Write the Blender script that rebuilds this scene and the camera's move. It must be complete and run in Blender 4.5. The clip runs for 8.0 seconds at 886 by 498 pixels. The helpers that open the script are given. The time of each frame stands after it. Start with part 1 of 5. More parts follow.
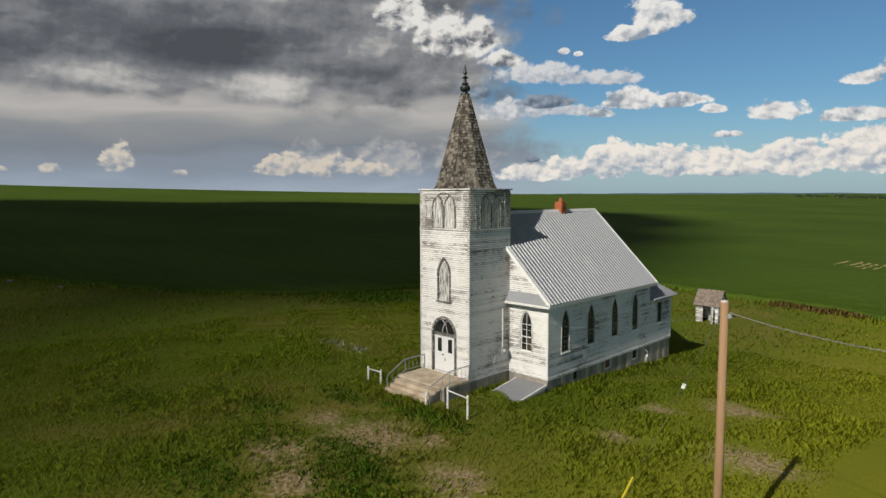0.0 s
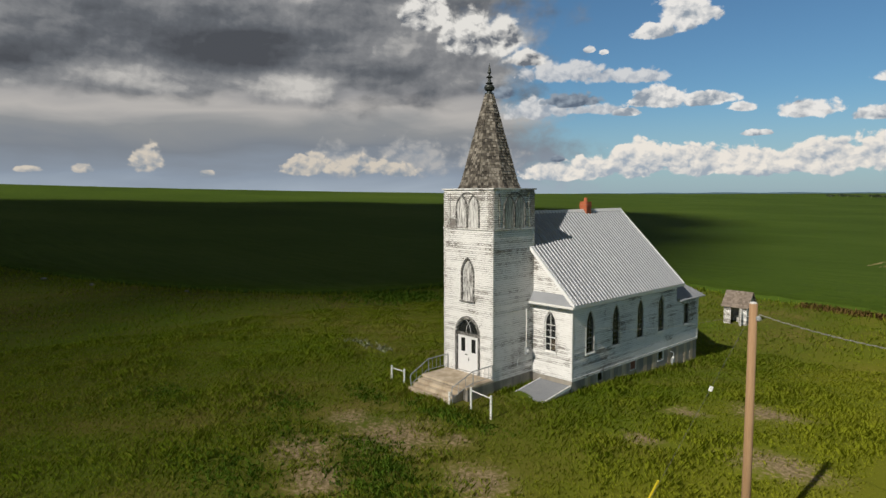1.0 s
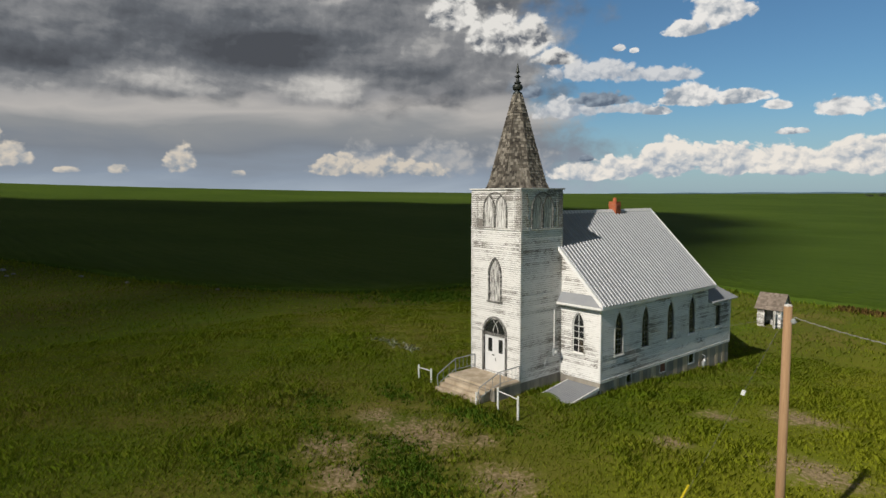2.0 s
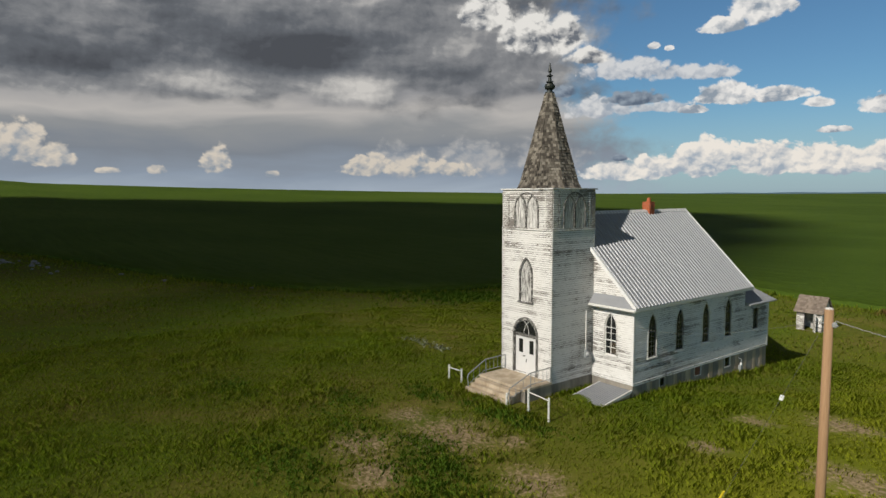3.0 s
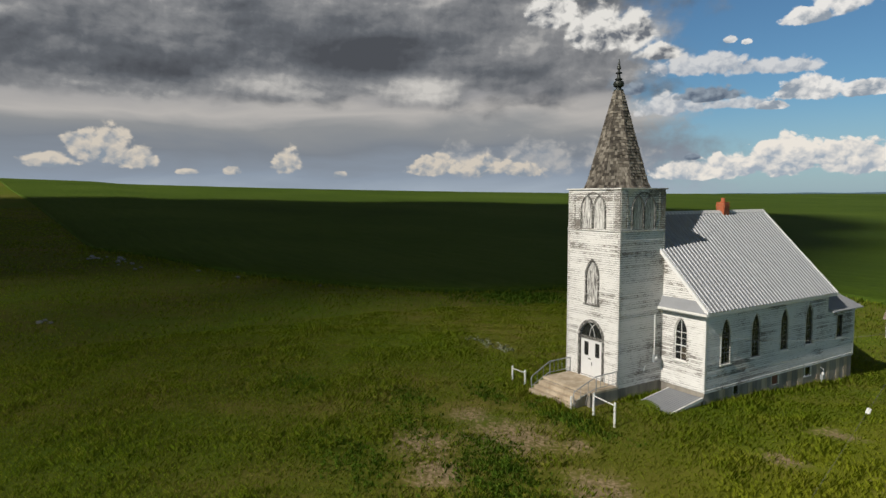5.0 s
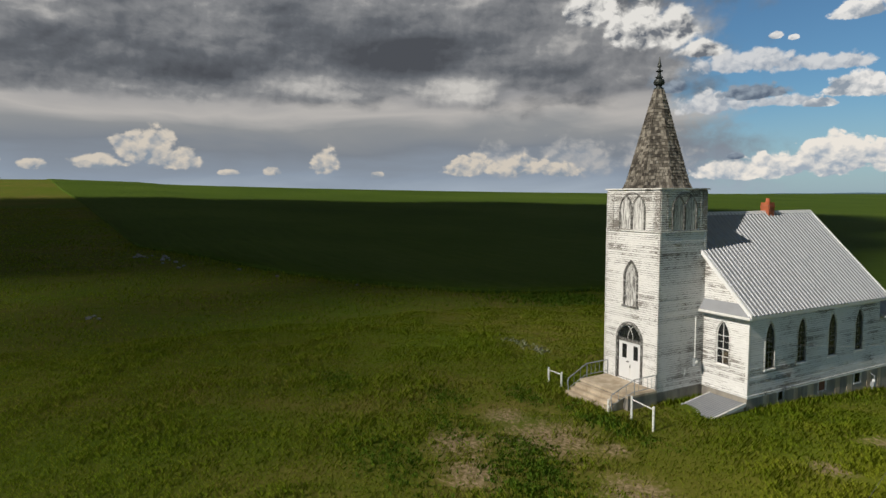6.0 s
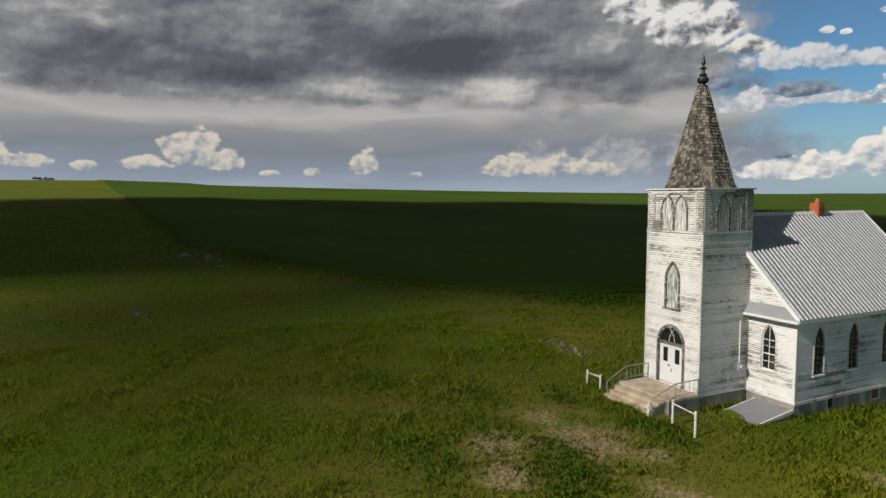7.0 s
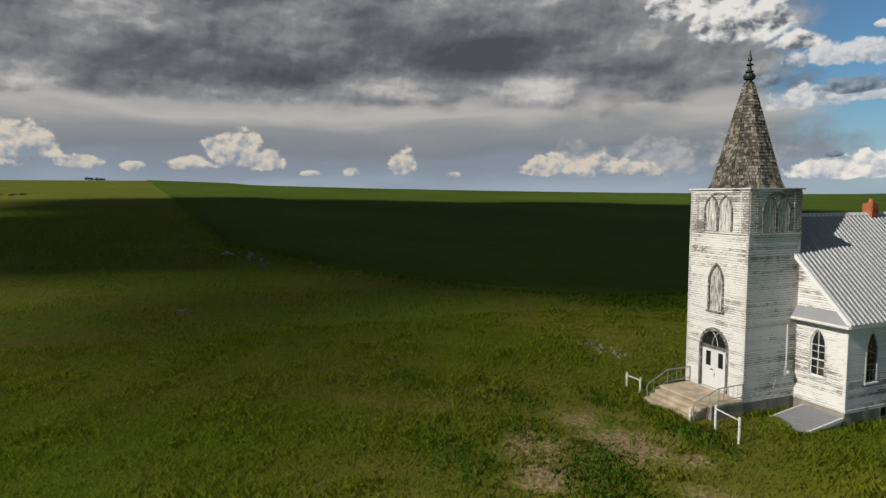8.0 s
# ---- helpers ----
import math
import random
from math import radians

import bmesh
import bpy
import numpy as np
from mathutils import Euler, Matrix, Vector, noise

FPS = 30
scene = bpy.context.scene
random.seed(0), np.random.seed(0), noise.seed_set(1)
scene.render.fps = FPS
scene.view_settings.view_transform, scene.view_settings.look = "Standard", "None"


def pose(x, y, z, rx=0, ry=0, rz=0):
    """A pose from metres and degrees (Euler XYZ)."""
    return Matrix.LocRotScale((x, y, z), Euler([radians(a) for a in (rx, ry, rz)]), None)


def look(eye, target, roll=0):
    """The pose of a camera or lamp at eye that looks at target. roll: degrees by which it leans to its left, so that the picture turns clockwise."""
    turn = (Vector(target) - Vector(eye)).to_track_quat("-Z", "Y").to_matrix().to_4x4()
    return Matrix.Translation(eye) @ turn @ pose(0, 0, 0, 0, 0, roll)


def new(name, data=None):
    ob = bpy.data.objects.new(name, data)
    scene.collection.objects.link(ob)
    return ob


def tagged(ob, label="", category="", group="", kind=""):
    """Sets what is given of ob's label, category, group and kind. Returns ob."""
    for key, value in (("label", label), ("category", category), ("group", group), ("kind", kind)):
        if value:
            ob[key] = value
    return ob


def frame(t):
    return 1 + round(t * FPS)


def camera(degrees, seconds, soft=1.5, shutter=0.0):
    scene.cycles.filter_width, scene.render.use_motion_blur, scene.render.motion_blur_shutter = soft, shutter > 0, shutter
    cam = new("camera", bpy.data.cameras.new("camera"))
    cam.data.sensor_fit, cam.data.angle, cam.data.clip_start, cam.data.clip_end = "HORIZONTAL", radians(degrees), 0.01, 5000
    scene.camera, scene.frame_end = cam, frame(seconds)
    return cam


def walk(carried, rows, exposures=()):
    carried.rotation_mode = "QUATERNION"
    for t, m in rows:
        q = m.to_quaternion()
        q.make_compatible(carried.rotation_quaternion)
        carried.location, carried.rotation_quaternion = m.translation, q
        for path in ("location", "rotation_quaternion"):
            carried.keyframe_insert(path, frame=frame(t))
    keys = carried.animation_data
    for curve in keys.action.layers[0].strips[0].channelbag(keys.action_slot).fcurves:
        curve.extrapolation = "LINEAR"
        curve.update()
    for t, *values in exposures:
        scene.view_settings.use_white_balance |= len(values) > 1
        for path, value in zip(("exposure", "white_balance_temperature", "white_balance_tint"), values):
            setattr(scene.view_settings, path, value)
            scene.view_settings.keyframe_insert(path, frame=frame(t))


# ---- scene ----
cam = camera(70.73, 8.0)
EYE = (21.69, -23.77, 9.84)
# seconds, yaw, pitch, roll: the camera hovers in one place and turns to its left
ROWS = [
    (0.0, 44.80, -4.950, 0.165), (0.5, 45.752, -4.960, 0.185), (1.0, 46.982, -4.966, 0.185), (1.5, 48.22, -4.966, 0.19),
    (3.0, 52.342, -4.950, 0.19), (3.5, 53.882, -4.942, 0.20), (4.0, 55.33, -4.938, 0.20), (5.5, 59.851, -4.91, 0.19),
    (6.0, 61.579, -4.89, 0.20), (6.5, 63.34, -4.866, 0.22), (7.0, 65.043, -4.858, 0.22), (7.5, 66.763, -4.848, 0.205),
    (8.0, 68.513, -4.848, 0.19),
]
walk(cam, [(t, pose(*EYE, 90 + pitch, roll, yaw)) for t, yaw, pitch, roll in ROWS])

# ---- sun ----
TO_SUN = Vector((0.075, -1.0, 0.74)).normalized()
sun = new("sun", bpy.data.lights.new("sun", "SUN"))
sun.data.energy, sun.data.angle, sun.data.color = 4.6, radians(0.53), (1.0, 0.93, 0.82)
sun.matrix_world = look((0, 0, 60), Vector((0, 0, 60)) - TO_SUN)


# ---- node helpers ----
class Nodes:
    """Short hand for building a node tree."""

    def __init__(self, tree):
        self.tree = tree
        tree.nodes.clear()

    def make(self, kind, **sockets):
        node = self.tree.nodes.new(kind)
        for key, value in sockets.items():
            self.plug(node, key, value)
        return node

    def plug(self, node, key, value):
        key = int(key[1:]) if key[0] == "_" and key[1:].isdigit() else key.replace("_", " ")
        if isinstance(value, bpy.types.NodeSocket):
            self.tree.links.new(value, node.inputs[key])
        else:
            node.inputs[key].default_value = value

    def math(self, op, a, b=0.0, c=0.0, clamp=False):
        node = self.make("ShaderNodeMath", _0=a, _1=b, _2=c)
        node.operation, node.use_clamp = op, clamp
        return node.outputs[0]

    def mix(self, fac, a, b, blend="MIX"):
        node = self.tree.nodes.new("ShaderNodeMix")
        node.data_type, node.blend_type = "RGBA", blend
        for i, v in ((0, fac), (6, a), (7, b)):
            if isinstance(v, bpy.types.NodeSocket):
                self.tree.links.new(v, node.inputs[i])
            else:
                node.inputs[i].default_value = v if i == 0 else (*v[:3], 1)
        return node.outputs[2]

    def noise(self, vec, scale, detail=4.0, rough=0.55, distort=0.0):
        node = self.make("ShaderNodeTexNoise", Vector=vec, Scale=scale, Detail=detail, Roughness=rough, Distortion=distort)
        return node.outputs[0]

    def step(self, v, lo, hi, a=0.0, b=1.0):
        node = self.make("ShaderNodeMapRange", Value=v, From_Min=lo, From_Max=hi, To_Min=a, To_Max=b)
        node.interpolation_type = "SMOOTHSTEP"
        return node.outputs[0]

    def scaled(self, vec, s):
        node = self.make("ShaderNodeMapping", Vector=vec, Scale=s)
        return node.outputs[0]

    def ramp(self, fac, stops):
        node = self.make("ShaderNodeValToRGB", Fac=fac)
        el = node.color_ramp.elements
        while len(el) < len(stops):
            el.new(0.5)
        for e, (p, c) in zip(el, stops):
            e.position, e.color = p, (*c, 1)
        return node.outputs[0]


# ---- sky ----
world = bpy.data.worlds.new("world")
scene.world = world
world.use_nodes = True
n = Nodes(world.node_tree)
way = n.make("ShaderNodeTexCoord").outputs["Generated"]
sep = n.make("ShaderNodeSeparateXYZ", Vector=way)
az = n.math("DEGREES", n.math("ARCTAN2", n.math("MULTIPLY", sep.outputs[0], -1.0), sep.outputs[1]))
el = n.math("DEGREES", n.math("ARCSINE", sep.outputs[2]))
sky = n.make("ShaderNodeTexSky")
sky.sky_type, sky.sun_disc = "NISHITA", False
sky.sun_elevation, sky.sun_rotation = math.asin(TO_SUN.z), math.atan2(TO_SUN.x, TO_SUN.y)
sky.air_density, sky.dust_density, sky.ozone_density = 1.0, 0.6, 3.0
clear = n.mix(1.0, sky.outputs[0], (0.047, 0.066, 0.074), "MULTIPLY")


def moved(vec, by):
    return n.make("ShaderNodeVectorMath", _0=vec, _1=by).outputs[0]


def heaps(vec, scale):
    """Cauliflower heads of rising cloud."""
    node = n.make("ShaderNodeTexVoronoi", Vector=vec, Scale=scale, Detail=2.5, Roughness=0.5, Lacunarity=2.3, Randomness=1.0)
    node.feature = "SMOOTH_F1"
    node.inputs["Smoothness"].default_value = 0.35
    return n.math("SUBTRACT", 1.0, node.outputs["Distance"])


flat = n.make("ShaderNodeCombineXYZ", X=n.math("MULTIPLY", az, 0.1), Y=n.math("MULTIPLY", el, 0.125)).outputs[0]
swirl = n.make("ShaderNodeTexNoise", Vector=flat, Scale=4.0, Detail=4.0, Roughness=0.6).outputs[1]
bent = n.make("ShaderNodeVectorMath", _0=flat, _1=n.scaled(swirl, (0.16, 0.16, 0.0))).outputs[0]
billow = n.noise(flat, 3.4, 9.0, 0.58, 0.1)
fine = n.noise(flat, 14.0, 5.0, 0.6, 0.2)
puff = heaps(bent, 7.5)
# the light comes from the upper left of the view: heads are bright on that side
relief = n.math("SUBTRACT", puff, heaps(moved(bent, (0.030, 0.045, 0.0)), 7.5))
swell = n.noise(flat, 3.2, 4.0, 0.5)
swell_relief = n.math("SUBTRACT", swell, n.noise(moved(flat, (0.05, 0.08, 0.0)), 3.2, 4.0, 0.5))


def oval(a0, e0, w, h):
    """One at a place in the sky, falling to nothing at its rim."""
    dx, dy = n.math("DIVIDE", n.math("SUBTRACT", az, a0), w), n.math("DIVIDE", n.math("SUBTRACT", el, e0), h)
    return n.step(n.math("ADD", n.math("MULTIPLY", dx, dx), n.math("MULTIPLY", dy, dy)), 0.0, 1.0, 1.0, 0.0)


def total(*terms):
    """Sum of weight, value pairs."""
    out = 0.0
    for weight, value in terms:
        out = n.math("MULTIPLY_ADD", value, weight, out)
    return out


def cumulus(below, spots, bright, shade, wobble=0.5, soft=0.14, lean=0.52, cover_most=1.0):
    """Heaped clouds: spots of azimuth, elevation of the base, half width, height; lit crowns over grey bases."""
    cover, lift = None, None
    for a0, e0, w, h in spots:
        dx = n.math("DIVIDE", n.math("SUBTRACT", az, a0), w)
        dy = n.math("DIVIDE", n.math("SUBTRACT", el, e0 + 0.3 * h), h * 0.72)
        under = n.math("MULTIPLY", n.math("MINIMUM", dy, 0.0), 1.6)
        dist = n.math("SQRT", n.math("ADD", n.math("MULTIPLY", dx, dx), n.math("ADD", n.math("MULTIPLY", dy, dy), n.math("MULTIPLY", under, under))))
        one = n.math("SUBTRACT", 1.0, dist)
        cover = one if cover is None else n.math("SMOOTH_MAX", cover, one, 0.12)
        part_lift = n.math("ADD", n.math("MULTIPLY_ADD", dx, 0.22, dy), n.math("MULTIPLY", n.math("MINIMUM", one, 0.0), 6.0))
        lift = part_lift if lift is None else n.math("SMOOTH_MAX", lift, part_lift, 0.3)
    rough = n.math("ADD", n.math("MULTIPLY", cover, 1.35), total((wobble * 2.0, n.math("SUBTRACT", billow, 0.5)), (wobble * 1.1, n.math("SUBTRACT", puff, 0.62))))
    mask = n.math("MULTIPLY", n.step(rough, 0.0, soft), n.step(lift, -1.15, -0.25, 0.10, cover_most))
    rim = n.step(rough, 0.0, 0.5, 0.08, 0.0)
    light = n.math("ADD", 0.44, total((lean, n.math("MAXIMUM", lift, -1.4)), (0.95, relief), (2.2, swell_relief), (0.12, n.math("SUBTRACT", fine, 0.5)), (1.0, rim)))
    middle = tuple(0.5 * p + 0.5 * q for p, q in zip(bright, shade))
    colour = n.ramp(light, [(0.0, shade), (0.40, middle), (0.85, bright)])
    return n.mix(mask, below, colour)


# haze towards the horizon
base = n.mix(n.step(el, -1.0, 9.0, 0.6, 0.0), clear, (0.36, 0.47, 0.57))
# the grey deck that covers the western half
deck_edge = n.math("ADD", n.math("SUBTRACT", az, 40.0), n.math("MULTIPLY", n.math("SUBTRACT", billow, 0.5), 16.0))
deck_edge = n.math("ADD", deck_edge, n.step(el, 3.0, 9.0, 3.0, 0.0))
deck = n.step(deck_edge, -5.0, 4.0)
band = n.make("ShaderNodeCombineXYZ", X=n.math("MULTIPLY", az, 0.03), Y=n.math("MULTIPLY", el, 0.13)).outputs[0]
streak = n.noise(band, 2.6, 5.0, 0.5, 0.4)
low = n.ramp(n.math("DIVIDE", n.math("ADD", el, n.math("MULTIPLY", n.math("SUBTRACT", streak, 0.5), 4.5)), 20.0),
             [(0.0, (0.36, 0.42, 0.49)), (0.09, (0.26, 0.31, 0.38)), (0.20, (0.205, 0.23, 0.265)), (0.29, (0.27, 0.28, 0.29)), (0.37, (0.46, 0.44, 0.42)), (0.46, (0.30, 0.30, 0.31))])
# lumps of the deck: dark bellies, paler upper left sides
lump_at = n.make("ShaderNodeVectorMath", _0=n.scaled(flat, (0.75, 1.15, 1.0)), _1=n.scaled(swirl, (0.10, 0.10, 0.0))).outputs[0]
belly = n.noise(lump_at, 1.7, 6.0, 0.47, 0.05)
belly_relief = n.math("SUBTRACT", belly, n.noise(moved(lump_at, (0.05, 0.10, 0.0)), 1.7, 6.0, 0.47, 0.05))
high = n.math("ADD", 0.50, total((-1.0, n.math("SUBTRACT", belly, 0.5)), (1.35, belly_relief), (0.10, relief), (0.55, n.math("SUBTRACT", streak, 0.5)), (0.06, n.math("SUBTRACT", fine, 0.5)),
             (-0.24, oval(64.0, 12.2, 15.0, 2.6)), (-0.16, oval(90.0, 10.2, 12.0, 3.4)), (-0.14, oval(79.0, 9.6, 9.0, 2.6)), (-0.10, oval(75.0, 16.0, 14.0, 3.0)),
             (0.12, oval(68.0, 9.6, 13.0, 1.8)), (0.20, oval(101.5, 9.2, 4.5, 2.0)), (0.10, oval(56.0, 9.0, 8.0, 2.0)), (0.12, oval(95.0, 15.0, 9.0, 2.6))))
dark = n.ramp(high, [(0.14, (0.074, 0.080, 0.092)), (0.36, (0.122, 0.132, 0.148)), (0.58, (0.235, 0.24, 0.25)), (0.86, (0.58, 0.56, 0.53))])
up = n.step(n.math("ADD", el, n.math("MULTIPLY", n.math("SUBTRACT", belly, 0.5), -7.0)), 7.4, 8.9)
veil = n.mix(deck, base, n.mix(up, low, dark))
cream, cream_shade = (0.62, 0.56, 0.48), (0.25, 0.295, 0.35)
veil = cumulus(veil, [(56.0, 1.4, 6.0, 4.0), (49.5, 1.5, 6.0, 4.6), (43.0, 1.5, 5.0, 5.0)], (0.46, 0.45, 0.44), (0.29, 0.32, 0.36), 0.5, 0.7, cover_most=0.8)
veil = cumulus(veil, [(72.2, 1.9, 1.7, 2.9), (59.0, 1.6, 3.4, 2.6), (54.5, 1.7, 3.4, 2.4), (50.8, 1.6, 2.6, 1.6), (86.8, 2.5, 3.3, 4.0), (84.2, 2.2, 2.2, 2.3), (90.5, 2.2, 2.8, 1.6), (102.5, 2.5, 3.8, 3.8), (98.4, 2.3, 2.6, 1.5), (76.8, 1.8, 1.0, 0.9), (94.8, 2.1, 1.5, 1.1), (67.5, 1.6, 0.9, 0.8), (80.5, 1.8, 1.2, 0.7), (108.0, 2.2, 4.0, 3.0)],
               cream, cream_shade, 0.46, 0.28)
veil = cumulus(veil, [(33.6, 1.3, 3.4, 2.5), (29.6, 1.4, 3.6, 4.0), (25.2, 1.4, 4.0, 3.3), (20.8, 1.4, 4.4, 3.2), (15.6, 1.5, 4.4, 3.3), (10.5, 1.6, 5.0, 4.4), (4.0, 1.6, 7.0, 5.4), (-7.0, 1.0, 14.0, 5.6), (37.5, 1.1, 3.4, 2.0)],
               (0.82, 0.77, 0.70), (0.34, 0.40, 0.47), 0.44, 0.18)
white, white_shade = (0.80, 0.78, 0.75), (0.27, 0.32, 0.38)
veil = cumulus(veil, [(36.5, 9.6, 5.0, 2.6), (30.5, 9.4, 5.5, 1.7), (38.5, 6.6, 4.2, 2.4), (33.5, 6.9, 4.0, 1.2)], (0.66, 0.66, 0.66), (0.33, 0.37, 0.43), 0.55, 0.35, cover_most=0.92)
veil = cumulus(veil, [(26.0, 13.4, 3.4, 4.4), (28.6, 12.9, 2.4, 1.6), (28.2, 7.2, 2.9, 2.4), (24.0, 7.3, 2.9, 1.5), (30.9, 6.7, 1.7, 0.9), (21.8, 6.7, 1.6, 1.0), (17.0, 5.9, 3.0, 1.9), (11.6, 8.1, 2.2, 1.3), (7.6, 8.4, 3.2, 2.4), (11.5, 5.4, 3.6, 1.5), (-5.0, 11.0, 7.0, 3.0), (34.0, 12.1, 0.8, 0.8), (32.8, 11.9, 0.6, 0.6), (20.6, 4.7, 1.6, 0.6)],
               white, white_shade, 0.46, 0.24)
veil = cumulus(veil, [(44.6, 12.2, 3.6, 4.6), (41.6, 12.0, 2.3, 4.4), (48.5, 14.4, 3.0, 3.4), (39.5, 11.2, 2.4, 1.8)], (0.76, 0.74, 0.70), (0.15, 0.165, 0.19), 0.34, 0.30, 0.6)
veil = cumulus(veil, [(35.6, 7.6, 3.4, 1.6), (41.6, 8.4, 2.0, 1.4), (36.7, 2.9, 0.8, 0.7)], (0.27, 0.32, 0.38), (0.11, 0.145, 0.20), 0.45, 0.3)
# thick cloud overhead, beyond the view
veil = n.mix(n.step(el, 19.0, 30.0), veil, n.mix(belly, (0.050, 0.050, 0.052), (0.125, 0.123, 0.120)))
back = n.make("ShaderNodeBackground", Color=veil, Strength=1.0)
n.make("ShaderNodeOutputWorld", Surface=back.outputs[0])


# ---- materials ----
def material(name, build, rough=0.7, metal=0.0, bump=0.0, gloss=0.5):
    """build(n, place, info) gives colour, roughness and height; place is in metres."""
    mat = bpy.data.materials.new(name)
    mat.use_nodes = True
    k = Nodes(mat.node_tree)
    place = k.make("ShaderNodeNewGeometry").outputs["Position"]
    isle = k.tree.nodes.new("ShaderNodeNewGeometry").outputs["Random Per Island"]
    colour, roughness, height = build(k, place, isle)
    shader = k.make("ShaderNodeBsdfPrincipled", Base_Color=colour if isinstance(colour, bpy.types.NodeSocket) else (*colour, 1), Roughness=rough if roughness is None else roughness, Metallic=metal, Specular_IOR_Level=gloss)
    if height is not None:
        b = k.make("ShaderNodeBump", Height=height, Strength=1.0, Distance=bump)
        k.plug(shader, "Normal", b.outputs[0])
    k.make("ShaderNodeOutputMaterial", Surface=shader.outputs[0])
    return mat


def peeling(amount, dirt=0.25, bare=(0.155, 0.14, 0.125)):
    """White house paint that has flaked to grey wood in streaks along the boards; lap shadows are painted in."""
    def build(k, p, isle):
        wide = k.noise(p, 0.5, 3.0)
        along = k.noise(k.scaled(p, (2.3, 2.3, 27.0)), 1.5, 6.0, 0.74)
        small = k.noise(k.scaled(p, (8.0, 8.0, 50.0)), 1.0, 4.0, 0.75)
        z = k.make("ShaderNodeSeparateXYZ", Vector=p).outputs[2]
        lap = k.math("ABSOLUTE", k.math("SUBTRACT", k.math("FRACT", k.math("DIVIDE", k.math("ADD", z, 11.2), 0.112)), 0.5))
        worn = k.math("ADD", k.math("ADD", k.math("MULTIPLY", along, 0.75), k.math("MULTIPLY", small, 0.35)), k.math("MULTIPLY", k.math("SUBTRACT", wide, 0.5), 0.55))
        worn = k.math("ADD", k.math("ADD", worn, k.math("MULTIPLY", k.math("SUBTRACT", isle, 0.5), 0.14)), k.math("MULTIPLY", k.math("MAXIMUM", k.math("SUBTRACT", lap, 0.30), 0.0), 0.85))
        flake = k.step(worn, 0.80 - amount, 0.84 - amount)
        grey = k.noise(k.scaled(p, (1.0, 1.0, 3.0)), 4.0, 5.0, 0.65)
        white = k.mix(k.step(grey, 0.3, 0.75, 0.0, dirt), (0.76, 0.75, 0.73), (0.42, 0.405, 0.38))
        # Grime and the lap's shadow, painted as a dark line at each board edge.
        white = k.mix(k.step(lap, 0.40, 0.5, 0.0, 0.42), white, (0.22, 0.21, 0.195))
        wood = k.mix(small, tuple(c * 0.45 for c in bare), tuple(c * 1.6 for c in bare))
        return k.mix(k.math("MULTIPLY", flake, 0.93), white, wood), k.step(flake, 0.0, 1.0, 0.6, 0.85), k.math("SUBTRACT", k.math("MULTIPLY", small, 0.3), flake)
    return build


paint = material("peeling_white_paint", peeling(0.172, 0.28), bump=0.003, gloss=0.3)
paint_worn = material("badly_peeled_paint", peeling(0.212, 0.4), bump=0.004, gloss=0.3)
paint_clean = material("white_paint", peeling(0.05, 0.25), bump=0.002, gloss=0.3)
grey_wood = material("weathered_grey_wood", lambda k, p, i: (k.mix(k.step(k.noise(k.scaled(p, (7.0, 7.0, 0.9)), 2.0, 6.0, 0.7), 0.36, 0.62), (0.11, 0.105, 0.10), (0.68, 0.67, 0.65)), None, k.noise(k.scaled(p, (20.0, 20.0, 2.0)), 2.0)), 0.85, bump=0.004)
dark_trim = material("flaking_dark_trim", lambda k, p, i: (k.mix(k.step(k.noise(p, 9.0, 5.0, 0.7), 0.45, 0.66), (0.06, 0.057, 0.053), (0.42, 0.41, 0.39)), None, k.noise(p, 30.0)), 0.8, bump=0.004)
door_white = material("door_paint", lambda k, p, i: (k.mix(k.noise(p, 3.0, 4.0), (0.68, 0.68, 0.69), (0.77, 0.77, 0.77)), None, None), 0.45)


def metal_sheet(k, p, i):
    stain = k.noise(k.scaled(p, (0.8, 2.5, 0.8)), 1.2, 5.0, 0.6)
    return k.mix(stain, (0.235, 0.245, 0.265), (0.35, 0.36, 0.38)), k.step(k.noise(p, 6.0), 0.3, 0.7, 0.42, 0.6), k.noise(p, 25.0)


roof_metal = material("galvanised_sheet", metal_sheet, 0.5, 0.25, bump=0.0012)
trim_metal = material("white_metal_trim", lambda k, p, i: (k.mix(k.noise(p, 4.0), (0.55, 0.55, 0.55), (0.68, 0.68, 0.68)), None, None), 0.4)

trim_clean = material("clean_white_metal", lambda k, p, i: (k.mix(k.noise(p, 4.0), (0.70, 0.70, 0.70), (0.78, 0.78, 0.78)), None, None), 0.45)


def shingle(k, p, i):
    patch = k.noise(p, 1.6, 4.0, 0.6)
    tone = k.math("ADD", k.math("MULTIPLY", i, 0.62), k.math("MULTIPLY", k.math("SUBTRACT", patch, 0.45), 0.7))
    grain = k.noise(k.scaled(p, (30.0, 30.0, 4.0)), 1.0, 4.0)
    c = k.ramp(tone, [(0.0, (0.028, 0.024, 0.02)), (0.30, (0.11, 0.096, 0.078)), (0.60, (0.29, 0.262, 0.218)), (0.95, (0.46, 0.42, 0.36))])
    return k.mix(k.math("MULTIPLY", grain, 0.5), c, (0.06, 0.05, 0.04)), None, grain


shingle_wood = material("old_cedar_shingle", shingle, 0.9, bump=0.006)
shed_shingle = material("brown_shed_shingle", lambda k, p, i: (k.mix(k.math("ADD", k.math("MULTIPLY", i, 0.6), k.math("MULTIPLY", k.noise(p, 3.0), 0.5)), (0.09, 0.07, 0.055), (0.27, 0.22, 0.18)), None, None), 0.9)


